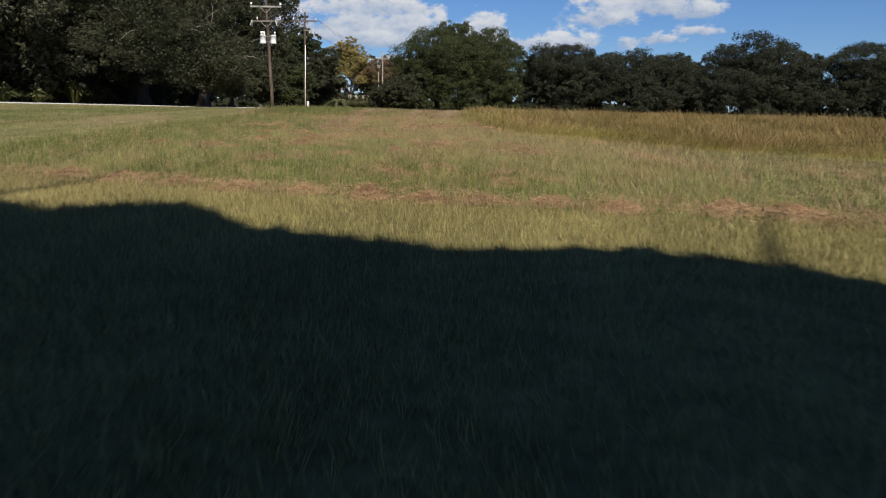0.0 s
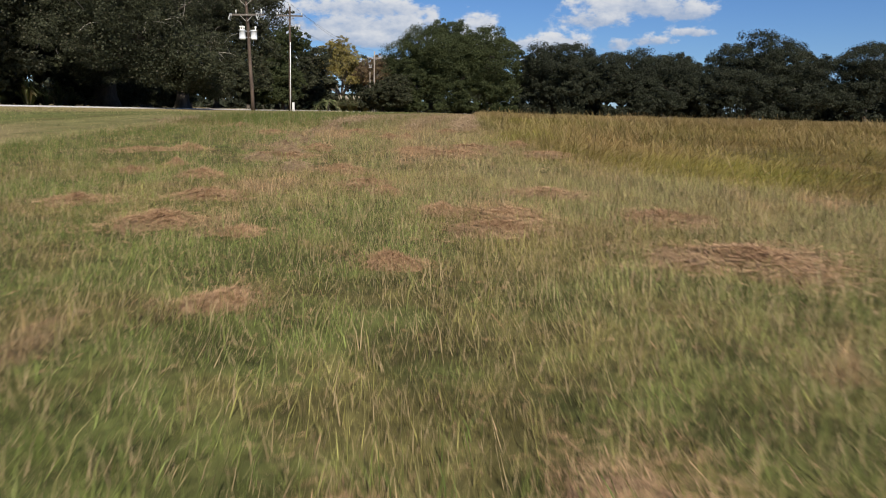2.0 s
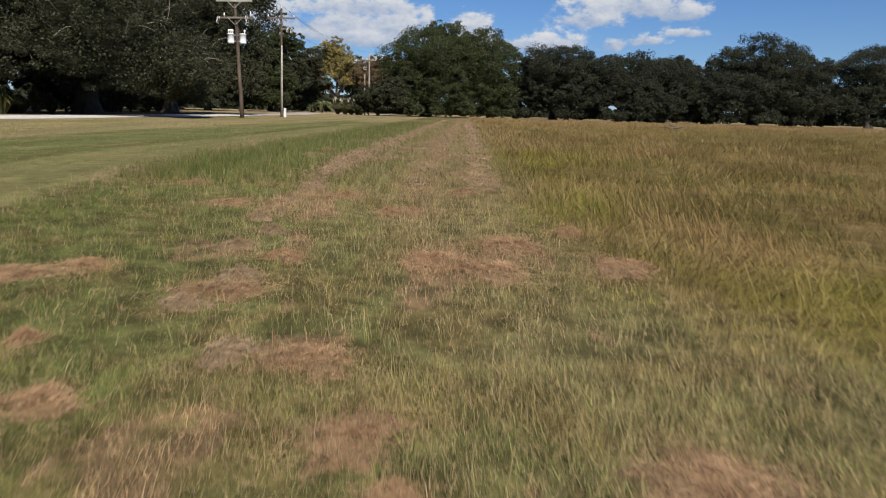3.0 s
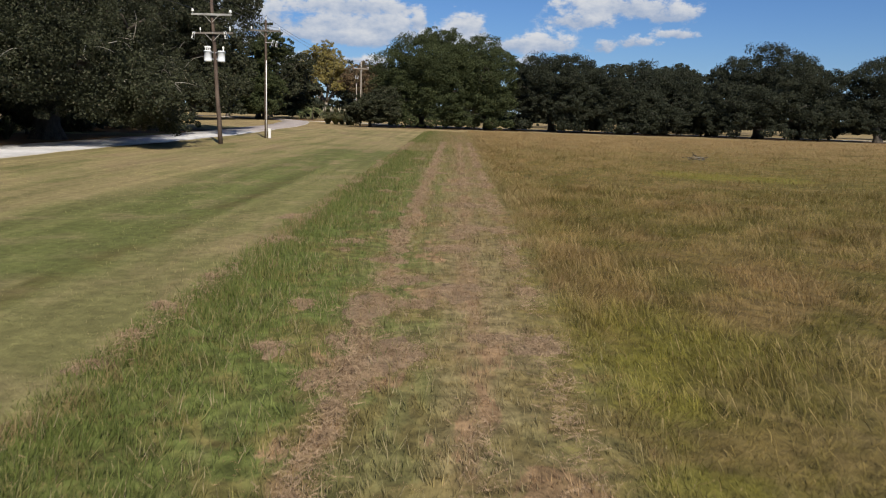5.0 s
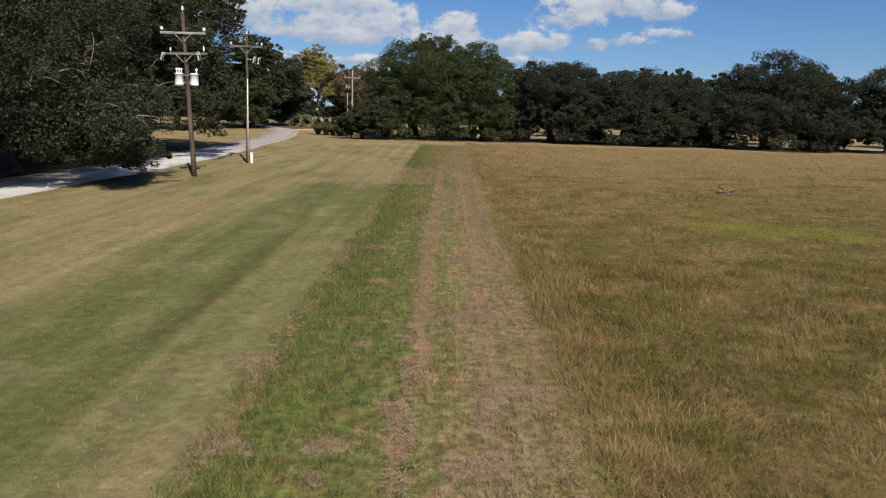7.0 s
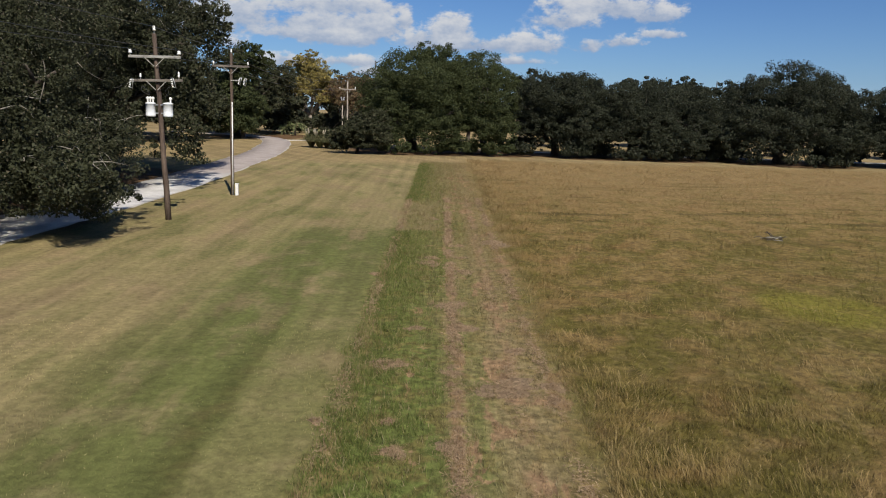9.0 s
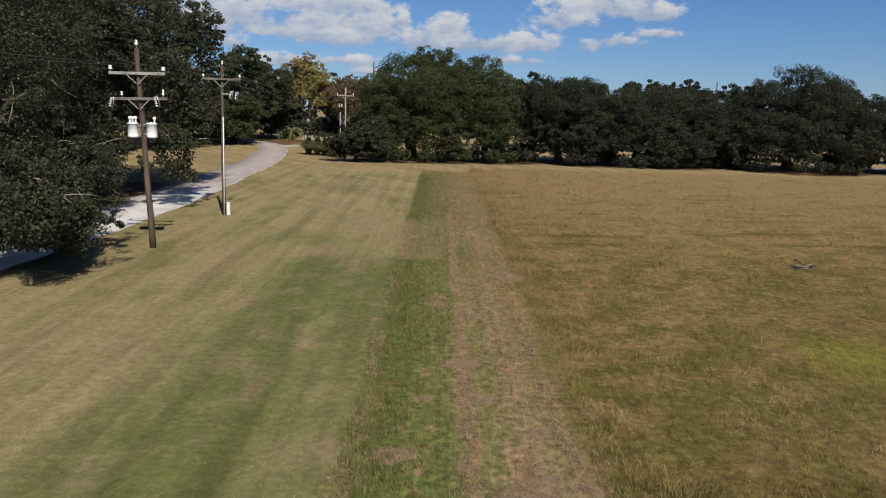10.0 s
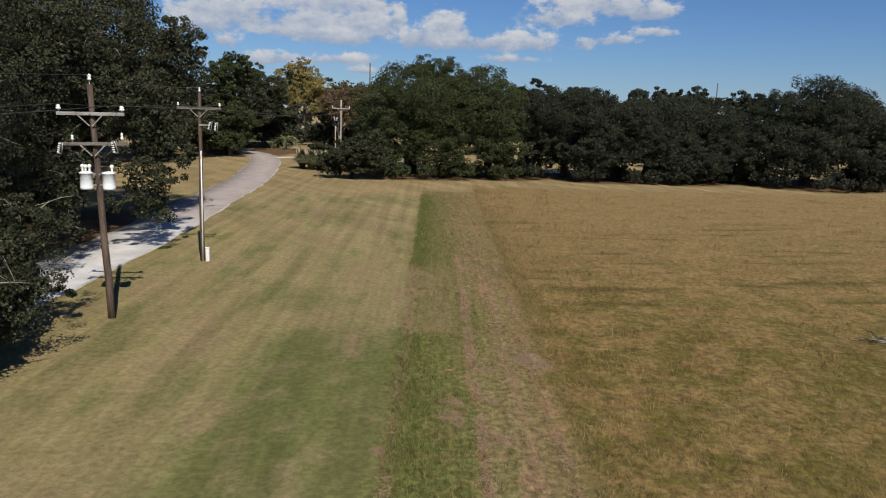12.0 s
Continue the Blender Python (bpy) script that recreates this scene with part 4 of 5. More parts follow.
def leaf_mass(rng, lobes, n, size, core, floor=0.5, thin=None):
    """Leaf sprays over small masses that sit on the lobes, those deep inside left out, and larger ones within. thin: a plane
    (x, y, at) past which fewer grow, on the side turned from the park."""
    area = lobes[:, 3] * lobes[:, 4]
    tufts = max(150, n // 36)
    i = rng.choice(len(lobes), tufts, p=area / area.sum())
    e = rng.normal(0, 1, (tufts, 3))
    e /= np.linalg.norm(e, axis=1)[:, None]
    tc = lobes[i, :3] + e * lobes[i, 3:] * rng.uniform(0.80, 1.08, tufts)[:, None]
    tr = (lobes[i, 3] * rng.uniform(0.20, 0.40, tufts))[:, None] * np.array([1.15, 1.15, 0.75])
    keep = np.ones(tufts, bool)
    for l in lobes:
        keep &= (((tc - l[:3]) / (l[3:] * 0.74)) ** 2).sum(1) > 1
    if thin is not None:
        keep &= (tc[:, 0] * thin[0] + tc[:, 1] * thin[1] < thin[2]) | (rng.uniform(0, 1, tufts) < 0.2)
    tc, tr, e = tc[keep], tr[keep], e[keep]
    i = rng.integers(0, len(tc), n)
    d = rng.normal(0, 1, (n, 3))
    d /= np.linalg.norm(d, axis=1)[:, None]
    p = tc[i] + d * tr[i] * (1.08 - 0.6 * rng.uniform(0, 1, n) ** 1.5)[:, None]
    d = d * 0.5 + e[i] * 0.5
    s = size * rng.uniform(0.5, 1.3, n)
    q = np.concatenate([b[:3] + (lambda h: h / np.linalg.norm(h, axis=1)[:, None])(rng.normal(0, 1, (m, 3))) * b[3:] * rng.uniform(0.3, 0.62, m)[:, None] for b, m in core])
    p, d, s = np.concatenate([p, q]), np.concatenate([d, rng.normal(0, 1, q.shape)]), np.concatenate([s, np.full(len(q), size * 1.45)])
    low = p[:, 2] > floor
    p, d, s = p[low], d[low], s[low]
    nrm = d * 0.6 + rng.normal(0, 0.6, p.shape) + np.array([0, 0, 0.2])
    a = np.cross(nrm, rng.normal(0, 1, p.shape))
    a /= np.linalg.norm(a, axis=1)[:, None]
    b = np.cross(nrm, a)
    b /= np.linalg.norm(b, axis=1)[:, None]
    a, b = a * s[:, None], b * (s * 0.62)[:, None]
    v = np.stack([p - a * 0.8, p + a * 0.35 - b, p + a * rng.uniform(0.4, 0.8, len(p))[:, None] + b], 1).reshape(-1, 3)
    return mesh_of("crown", v, np.arange(len(p) * 3).reshape(-1, 3))


def limb_path(rng, a, b, bow, steps=6):
    a, b = Vector(a), Vector(b)
    side = Vector(rng.normal(0, 1, 3).tolist()) * bow
    return [a.lerp(b, s) + (side + Vector((0, 0, bow))) * math.sin(math.pi * s) for s in (i / steps for i in range(steps + 1))]


def tree(name, at, blobs, leaves, leaf, mat, label, seed, trunk=0.5, fork=2.6, lobes=26, lobe=0.34, wood=None, group="", limbs=9, floor=0.5, twigs=0, category="tree", thin=None, skirt=0.0, core=0.16):
    """A tree: flared trunk, limbs into the crown, and a crown of leaf sprays in uneven masses. Blobs are given in the world."""
    rng = np.random.default_rng(seed)
    wood = wood or bark
    root = thing(name, (at[0], at[1], float(land(at[1]))), label, category, group)
    z0 = float(land(at[1]))
    blobs = list(blobs)
    if skirt:
        b = blobs[0]
        blobs += [(at[0] + skirt * math.cos(a) * rng.uniform(0.85, 1.05), at[1] + b[4] * 1.05 * math.sin(a), 1.0, 1.9, 1.7, rng.uniform(0.9, 1.4))
                  for a in np.linspace(math.pi * 1.02, math.pi * 1.98, int(skirt * 1.3)) if rng.uniform() < 0.85]
    rel = np.array([(b[0] - at[0], b[1] - at[1], b[2] - z0, *b[3:]) for b in blobs], float)
    vol = rel[:, 3] * rel[:, 4] + rel[:, 3] * rel[:, 5]
    subs = sub_lobes(rng, rel, np.maximum((lobes * vol / vol[:3].mean()).astype(int), 6), lobe)
    part("crown", leaf_mass(rng, subs, leaves, leaf, [(b, max(20, int(leaves * core * v / vol.sum()))) for b, v in zip(rel, vol)], floor, thin), mat, root)
    bm = bmesh.new()
    lean = rng.normal(0, 0.25, 2)
    tube(bm, [(0, 0, -0.2), (0, 0, 0.15), (lean[0] * 0.2, lean[1] * 0.2, 0.8), (lean[0] * 0.6, lean[1] * 0.6, fork * 0.6), (lean[0], lean[1], fork)],
         [trunk * 1.7, trunk * 1.35, trunk, trunk * 0.9, trunk * 0.85], 12)
    part("trunk", bm, wood, root)
    high = subs[subs[:, 2] > 0.35 * subs[:, 2].max()]
    ends = high[rng.choice(len(high), min(limbs, len(high)), replace=False)]
    for e in ends:
        bm = bmesh.new()
        path = limb_path(rng, (lean[0], lean[1], fork - 0.3), e[:3], 0.35)
        r0 = trunk * rng.uniform(0.35, 0.6)
        tube(bm, path, [r0 * (1 - 0.85 * i / 6) for i in range(7)], 7)
        for i in (3, 4, 5):
            tip = path[i] + Vector((rng.normal(0, 1.4), rng.normal(0, 1.4), abs(rng.normal(0, 1.2))))
            tube(bm, limb_path(rng, path[i], tip, 0.15, 3), [r0 * 0.3, r0 * 0.22, r0 * 0.15, r0 * 0.06], 5)
        part("limb", bm, wood, root)
    for k in range(twigs):
        l = subs[rng.integers(len(subs))]
        d = Vector(rng.normal(0, 1, 3).tolist()).normalized()
        s = Vector(l[:3].tolist()) + Vector((d[0] * l[3], d[1] * l[4], d[2] * l[5])) * 1.05
        if s.z < 3.0 or s.x < -2:
            continue
        e = s + d * rng.uniform(0.1, 0.5) + Vector((rng.normal(0, 0.5), rng.normal(0, 0.5), rng.normal(-0.2, 0.6)))
        e.z = max(e.z, s.z - 0.3)
        q = limb_path(rng, s - d * 0.5, e, 0.12, 4)
        bm = bmesh.new()
        tube(bm, q, [0.024, 0.021, 0.017, 0.012, 0.005], 4)
        tube(bm, [q[2], q[2] + Vector(rng.normal(0, 0.3, 3).tolist())], [0.012, 0.004], 4)
        part("twig", bm, twig_mat, root, "pale bare twig" if k == 0 else "")
    return root


ROADSIDE = dict(group="oaks along the road")
FIELD_END = dict(group="oaks at the field end", thin=(0, 1, 3.0))
# oaks along the road
tree("live_oak", (-22.0, 54.0), [(-23.0, 53, 9.0, 7.6, 9.0, 6.8), (-14.8, 50.6, 2.6, 2.9, 4.4, 2.5), (-15.8, 49.6, 5.0, 2.6, 4.2, 2.4), (-14.4, 47.6, 3.4, 1.8, 3.0, 2.4), (-18.0, 44.5, 4.0, 3.2, 4.0, 3.3), (-21.6, 52, 2.6, 1.8, 5.0, 2.3), (-21.2, 60, 2.8, 2.0, 3.6, 2.4), (-18.3, 57.0, 6.6, 2.6, 4.5, 4.0), (-19.5, 46, 7, 4.5, 6, 5.0), (-20.0, 54, 12, 5, 7, 4), (-17.0, 52.5, 7.5, 2.4, 4.5, 3.0), (-14.6, 48.8, 2.0, 2.3, 3.2, 1.9), (-13.7, 50.3, 2.0, 1.6, 2.5, 1.7), (-13.3, 47.7, 2.3, 1.7, 2.5, 2.0), (-16.0, 46.6, 2.6, 2.4, 3.0, 2.3), (-14.3, 52.3, 1.6, 1.6, 2.0, 1.5), (-13.4, 49.2, 1.5, 1.5, 1.6, 1.3), (-12.8, 46.0, 2.7, 1.7, 2.4, 1.6)],
     250000, 0.068, oak_leaf, "huge live oak with a drooping crown overhanging the park road", 1, 0.75, 3.2, 46, 0.27, limbs=14, floor=0.35, core=0.34, twigs=170, thin=(-1, 0, 4.0), **ROADSIDE)
tree("live_oak", (-23.5, 74.0), [(-22.5, 74, 9.5, 7.0, 9.5, 6.0), (-16.9, 70.5, 8.5, 2.8, 7.0, 4.2), (-14.9, 67.4, 3.3, 1.9, 3.2, 2.9), (-15.0, 69.0, 6.0, 2.0, 3.4, 2.6), (-20.8, 68, 2.8, 2.0, 4.0, 2.4), (-15.2, 74.5, 10.8, 2.6, 4.5, 2.4), (-19, 66, 10, 4, 5, 4), (-17.5, 63.5, 4.0, 2.2, 3.0, 2.6)],
     125000, 0.11, oak_leaf, "tall live oak leaning over the road with drooping boughs", 2, 0.6, 3.4, 42, 0.26, limbs=12, floor=0.9, twigs=90, thin=(-1, 0, 4.0), **ROADSIDE)
tree("live_oak", (-28.0, 41.0), [(-28.0, 42, 8.5, 6.5, 7, 6.5), (-24.4, 43.5, 3.4, 2.8, 4.5, 3.2), (-25.2, 38, 6.0, 4.0, 5.5, 4.8), (-24.6, 47.5, 6.0, 2.6, 3.0, 3.0)],
     90000, 0.15, oak_leaf_pale, "broad grey-green live oak beside the road", 3, 0.6, 3.0, 36, 0.29, floor=0.5, twigs=50, thin=(-1, 0, 4.0), **ROADSIDE)
for k, (tx, ty) in enumerate([(-35, 57), (-36, 76), (-38, 92), (-37, 42), (-40, 108)]):
    tree("live_oak", (tx, ty), [(tx, ty, 8, 7, 9, 7.2), (tx + 3.0, ty - 3, 4, 5, 6, 3.9)], 24000, 0.31, oak_leaf,
         "dark live oak standing back from the road", 210 + k, 0.55, 3.0, 30, 0.30, floor=0.3, **ROADSIDE)
# oaks across the end of the field
tree("live_oak", (0.5, 119.0), [(1.3, 118.5, 7.0, 7.2, 8.5, 5.9), (3.2, 120.5, 10.9, 5.0, 5.5, 3.4), (6.2, 117.5, 8.8, 3.4, 4.5, 3.8), (-3.8, 118.2, 5.6, 2.3, 4.5, 4.8), (3.0, 112.3, 3.2, 6.0, 3.8, 3.2), (-3.2, 112.8, 2.4, 3.2, 3.2, 2.4)],
     140000, 0.125, oak_leaf_green, "large domed green live oak, crown sweeping to the ground", 6, 0.8, 2.2, 38, 0.28, limbs=12, floor=0.15, skirt=6.8, **FIELD_END)
tree("live_oak", (10.5, 118.0), [(9.6, 117.5, 7.6, 4.6, 6.0, 5.4), (10.8, 113.3, 3.0, 3.2, 3.4, 2.9)],
     66000, 0.13, oak_leaf_green, "rounded green live oak leaning against a larger one", 7, 0.5, 2.4, 32, 0.31, floor=0.2, skirt=4, **FIELD_END)
tree("shrub", (-6.4, 109.5), [(-8.5, 109.8, 1.7, 1.7, 1.6, 1.9), (-6.8, 109.4, 2.2, 1.9, 1.7, 2.5), (-4.7, 109.2, 2.6, 2.2, 1.9, 3.1)], 34000, 0.125, oak_leaf, "dense dark evergreen thicket beside the oak", 8, 0.2, 1.0, 22, 0.36, limbs=5, floor=0.1, category="shrub")
tree("live_oak", (20.5, 119.0), [(20.8, 118, 6.0, 5.8, 7.0, 5.0), (17.3, 116.5, 2.9, 2.6, 3.6, 2.8), (24.5, 114, 3.8, 4.5, 4.5, 3.4), (21, 113, 2.4, 3.5, 3, 2.2)],
     80000, 0.135, oak_leaf_blue, "broad dark live oak at the edge of the meadow", 9, 0.55, 2.4, 34, 0.30, floor=0.35, skirt=7, **FIELD_END)
tree("live_oak", (30.5, 117.5), [(29.6, 117, 5.4, 5.8, 6.5, 4.9), (33.0, 112.0, 2.6, 4.8, 3.6, 2.6), (27.5, 113, 4.4, 3, 4, 3.5)],
     74000, 0.135, oak_leaf_blue, "broad dark live oak with boughs resting on the grass", 10, 0.5, 2.2, 34, 0.30, floor=0.2, skirt=6.5, **FIELD_END)
tree("live_oak", (38.5, 121.0), [(38.0, 120, 5.6, 4.8, 6.0, 4.6), (37.4, 114.0, 2.6, 3.4, 3.4, 2.7)], 46000, 0.14, oak_leaf_blue, "dark live oak partly behind its neighbours", 11, 0.45, 2.2, 30, 0.31, floor=0.2, skirt=4.5, **FIELD_END)
tree("live_oak", (50.5, 115.0), [(50.3, 115, 6.4, 7.2, 8.0, 5.8), (53.0, 117, 9.2, 4.6, 5.5, 3.5), (46.5, 110.5, 3.2, 5.2, 4.6, 3.3), (55.5, 109, 2.8, 4.6, 4.2, 2.9), (57.5, 114.5, 6.0, 4.4, 6.0, 4.6), (42.5, 113.5, 3.0, 3.2, 4, 3.0)],
     110000, 0.14, oak_leaf_blue, "large spreading dark live oak at the meadow's edge", 12, 0.7, 2.2, 38, 0.29, floor=0.15, skirt=9, **FIELD_END)
tree("live_oak", (67.5, 113.0), [(67, 113, 6.2, 5.8, 7.0, 5.6), (63.5, 111, 3.2, 3.4, 4, 3.1)], 58000, 0.14, oak_leaf_blue, "rounded dark live oak at the end of the row", 13, 0.55, 2.2, 32, 0.30, floor=0.2, skirt=6, **FIELD_END)
for k, (tx, ty, top, r) in enumerate([(22.7, 162, 13.4, 5.5), (44, 156, 12.6, 6.5), (53, 160, 13.6, 6.0), (63, 158, 13.2, 6.5), (74, 150, 13.2, 7.0), (34, 165, 12.8, 6.5), (12, 160, 10.5, 5.5), (86, 132, 12.5, 8.0), (-2, 168, 11.5, 6.0), (28, 146, 9.0, 6), (46, 136, 9.5, 6), (60, 134, 9.5, 6)]):
    tree("live_oak", (tx, ty), [(tx, ty, top * 0.5, r, r, top * 0.42), (tx + 1.0, ty, top - r * 0.5, r * 0.85, r * 0.7, r * 0.5)], 16000, 0.27, oak_leaf_blue,
         "dark live oak in the row behind", 30 + k, 0.4, 2.4, 40, 0.30, group="oaks in the back row", limbs=6, floor=0.6, thin=(0, 1, 2.0))
# far end of the road
tree("autumn_tree", (-22.0, 188.0), [(-22, 188, 11.5, 6.4, 6.0, 4.8), (-28.6, 187, 9.0, 4.6, 4.5, 4.4), (-18.0, 187, 9.4, 4.2, 4.5, 4.4), (-23, 186, 15.2, 4.2, 3.6, 2.6)],
     34000, 0.21, yellow_leaf, "tall tree with thinning yellow autumn leaves", 50, 0.45, 4.0, 26, 0.28, wood=pale_bark, limbs=14, floor=4.0)
tree("autumn_tree", (-12.5, 172.0), [(-12.5, 172, 8.6, 4.6, 4.5, 4.6), (-8.5, 171, 8.0, 3.8, 4, 4.2)], 22000, 0.18, rust_leaf, "half-bare tree with rust-brown leaves", 51, 0.3, 2.6, 24, 0.30, wood=pale_bark, limbs=10, floor=1.0)
tree("live_oak", (-27.5, 142.5), [(-26.8, 142.5, 12.4, 4.4, 4.6, 2.9), (-28.5, 142.5, 9.0, 3.8, 4, 3.0), (-27.8, 142.0, 4.2, 5.0, 4.2, 4.2), (-29.5, 139.5, 2.2, 4.5, 3.0, 2.2)], 36000, 0.2, oak_leaf_green, "tall round-topped green tree above the road bend", 52, 0.4, 6.0, 24, 0.32, limbs=8, floor=1.0)
tree("live_oak", (-31.0, 154.0), [(-30.5, 153, 6.2, 5.6, 6, 5.6), (-25.2, 159, 8.2, 4.2, 5.0, 6.0), (-34, 147, 4.5, 4, 5, 4.2), (-28.5, 151, 2.6, 4.0, 4, 2.6)], 44000, 0.21, oak_leaf, "dark oak shading the bend of the road", 53, 0.5, 2.6, 30, 0.30, floor=0.5)
tree("live_oak", (-36.0, 128.0), [(-35.5, 128, 7.0, 5.8, 7, 5.8), (-32.5, 135, 5.0, 3.8, 5, 4.4), (-33, 121, 4.5, 3.5, 5, 4)], 38000, 0.23, oak_leaf, "dark oak beside the lawn at the road bend", 54, 0.5, 2.6, 30, 0.30, floor=0.5)
tree("live_oak", (-17.0, 200.0), [(-17, 200, 8.0, 7, 7, 6.0), (-8, 202, 8.0, 6, 7, 5.4)], 16000, 0.34, oak_leaf_blue, "dark oak far behind the road", 55, 0.5, 2.6, 24, 0.32, limbs=5, floor=0.6)
for k, (tx, ty, top, r) in enumerate([(-25, 170, 8.5, 4.5), (-39, 162, 12, 7), (-45, 142, 13, 7), (-33, 176, 10, 6), (-46, 122, 13, 7)]):
    tree("live_oak", (tx, ty), [(tx, ty, top * 0.5, r, r, top * 0.48)], 20000, 0.27, oak_leaf, "dark oak among others behind the road bend", 230 + k, 0.4, 2.2, 26, 0.32, limbs=6, floor=0.3)
for k, (sx, sy, r) in enumerate([(15.5, 123, 1.6), (26, 123, 1.8), (35, 121, 1.8), (43.5, 119, 1.9), (59.5, 116, 2.1), (62, 119, 2.2), (73, 117, 2.4)]):
    tree("shrub", (sx, sy), [(sx, sy, r * 0.6, r * 1.5, r, r * 0.75)], 6000, 0.2, oak_leaf_blue, "dark evergreen undergrowth between the oaks", 270 + k, 0.1, 0.5, 14, 0.4, limbs=3, floor=0.05, category="shrub")
for k, (sx, sy, r) in enumerate([(-29, 181, 3.0), (-23, 178, 2.6), (-17, 180, 3.0), (-11, 176, 3.0), (-5, 178, 3.2), (-14, 152, 1.4)]):
    tree("shrub", (sx, sy), [(sx, sy, r * 0.6, r * 1.4, r, r * 0.75)], 6000, 0.24, oak_leaf, "dark evergreen shrub behind the road bend", 250 + k, 0.1, 0.5, 14, 0.4, limbs=3, floor=0.05, category="shrub")
# the oak behind the start, whose shade lies over the first metres
tree("live_oak", (1.2, -17.7), [(1.65, -20.6, 8.5, 12, 9, 4.5), (0.4, -16.2, 7.6, 6.5, 6.5, 3.2), (-8, -11.35, 4.2, 4.5, 3.5, 2.0), (-10, -14.85, 6, 6, 7, 5), (13, -17.85, 6, 6, 8, 5), (1, -12.85, 5.0, 9, 4, 2.2)],
     16000, 0.62, oak_leaf, "broad live oak casting its shade over the lawn", 60, 0.7, 3.2, 30, 0.24, floor=1.9, core=0.7)
# second unseen oak, added to shape the shade; boughs set along the shade's edge
SHADE_EDGE = [(-2.08, -2.12), (-1.18, -1.97), (-0.38, -2.07), (0.32, -2.02), (0.82, -2.49), (1.32, -2.74), (1.67, -2.89), (2.07, -2.89), (2.57, -3.01), (2.77, -3.59), (2.92, -4.04), (3.22, -4.75), (3.62, -5.40), (-1.30, -3.45), (-1.75, -3.2)]
tree("live_oak", (0.8, -9.5), [(0.70, -5.0, 3.4, 2.6, 1.7, 0.9), (-1.90, -4.6, 3.4, 2.6, 1.8, 0.9), (1.10, -7.0, 3.5, 4.2, 2.2, 1.1), (-2.90, -7.0, 3.5, 3.6, 2.4, 1.1), (1.10, -4.2, 3.3, 1.6, 1.0, 0.7), (-0.90, -3.6, 3.3, 1.6, 1.1, 0.7), (0.30, -3.7, 3.35, 2.2, 1.0, 0.6), (1.70, -3.6, 3.3, 1.3, 0.85, 0.5), (2.10, -4.55, 3.35, 1.4, 1.05, 0.7), (2.90, -6.2, 3.4, 2.4, 1.7, 0.9), (-0.80, -5.6, 3.5, 3.0, 1.6, 0.8), (2.80, -8.85, 3.4, 3.6, 2.6, 1.2)]
     + [(ex, ey, 3.3, 0.72, 0.72, 0.5) for ex, ey in SHADE_EDGE],
     60000, 0.15, oak_leaf, "unseen low oak added so its boughs shade the mown lawn", 61, 0.4, 2.6, 44, 0.28, floor=1.9, core=0.9)

# woods far beyond, on all sides
rng = np.random.default_rng(71)
lob = []
for k in range(420):
    s = k / 420
    if s < 0.5:
        cx, cy = -190 + 500 * s / 0.5, 245 + rng.normal(0, 9)
    elif s < 0.75:
        cx, cy = -75 + rng.normal(0, 6), -60 + 310 * (s - 0.5) / 0.25
    else:
        cx, cy = 130 + rng.normal(0, 8), -60 + 310 * (s - 0.75) / 0.25
    r = rng.uniform(2.5, 5.0)
    lob.append((cx, cy, rng.uniform(2.0, 10.5), r, r, r * 0.9))
lob += [(c[0] + rng.normal(0, 2), c[1] - 4, rng.uniform(0.5, 2.0), 3.2, 2.5, rng.uniform(1.2, 2.4)) for c in lob]
lob += [(-190 + 2.2 * k, 236 + rng.normal(0, 2), rng.uniform(0.8, 2.2), 3.0, 2.5, rng.uniform(2.0, 3.2)) for k in range(228)]
lob = np.array(lob)
tagged(part("far_woods", leaf_mass(rng, lob, 60000, 1.3, [(b, 12) for b in lob[:840:3]] + [(b, 34) for b in lob[840:]], 0.05), oak_leaf_blue), "belt of dark woods far beyond the park", "woods", kind="stuff")

# ---- shrubs, palms and pampas grass ----


def fan_plant(name, at, n, high, spread, mat, label, category, seed, width=0.05, droop=0.35):
    """Arching pointed leaves that spring from one foot."""
    rng = np.random.default_rng(seed)
    root = thing(name, (*at, float(land(at[1]))), label, category)
    a, s = rng.uniform(0, 2 * np.pi, n), rng.uniform(0.15, 1.0, n)
    h = high * rng.uniform(0.6, 1.0, n) * (1.1 - 0.5 * s)
    out = np.stack([np.cos(a), np.sin(a)], 1)
    foot = np.column_stack([out * (spread * 0.12 * rng.uniform(0, 1, n))[:, None], np.zeros(n)])
    mid = np.column_stack([out * (spread * 0.45 * s)[:, None], h * 0.85])
    tip = np.column_stack([out * (spread * s)[:, None], h * (1 - droop * s)])
    side = np.column_stack([-out[:, 1], out[:, 0], np.zeros(n)]) * width
    v = np.stack([foot - side * 0.5, foot + side * 0.5, mid - side, mid + side, tip], 1).reshape(-1, 3)
    k = np.arange(n)[:, None] * 5
    f = np.concatenate([k + np.array([[0, 1, 3]]), k + np.array([[0, 3, 2]]), k + np.array([[2, 3, 4]])])
    part("leaves", mesh_of("leaves", v, f), mat, root)
    return root


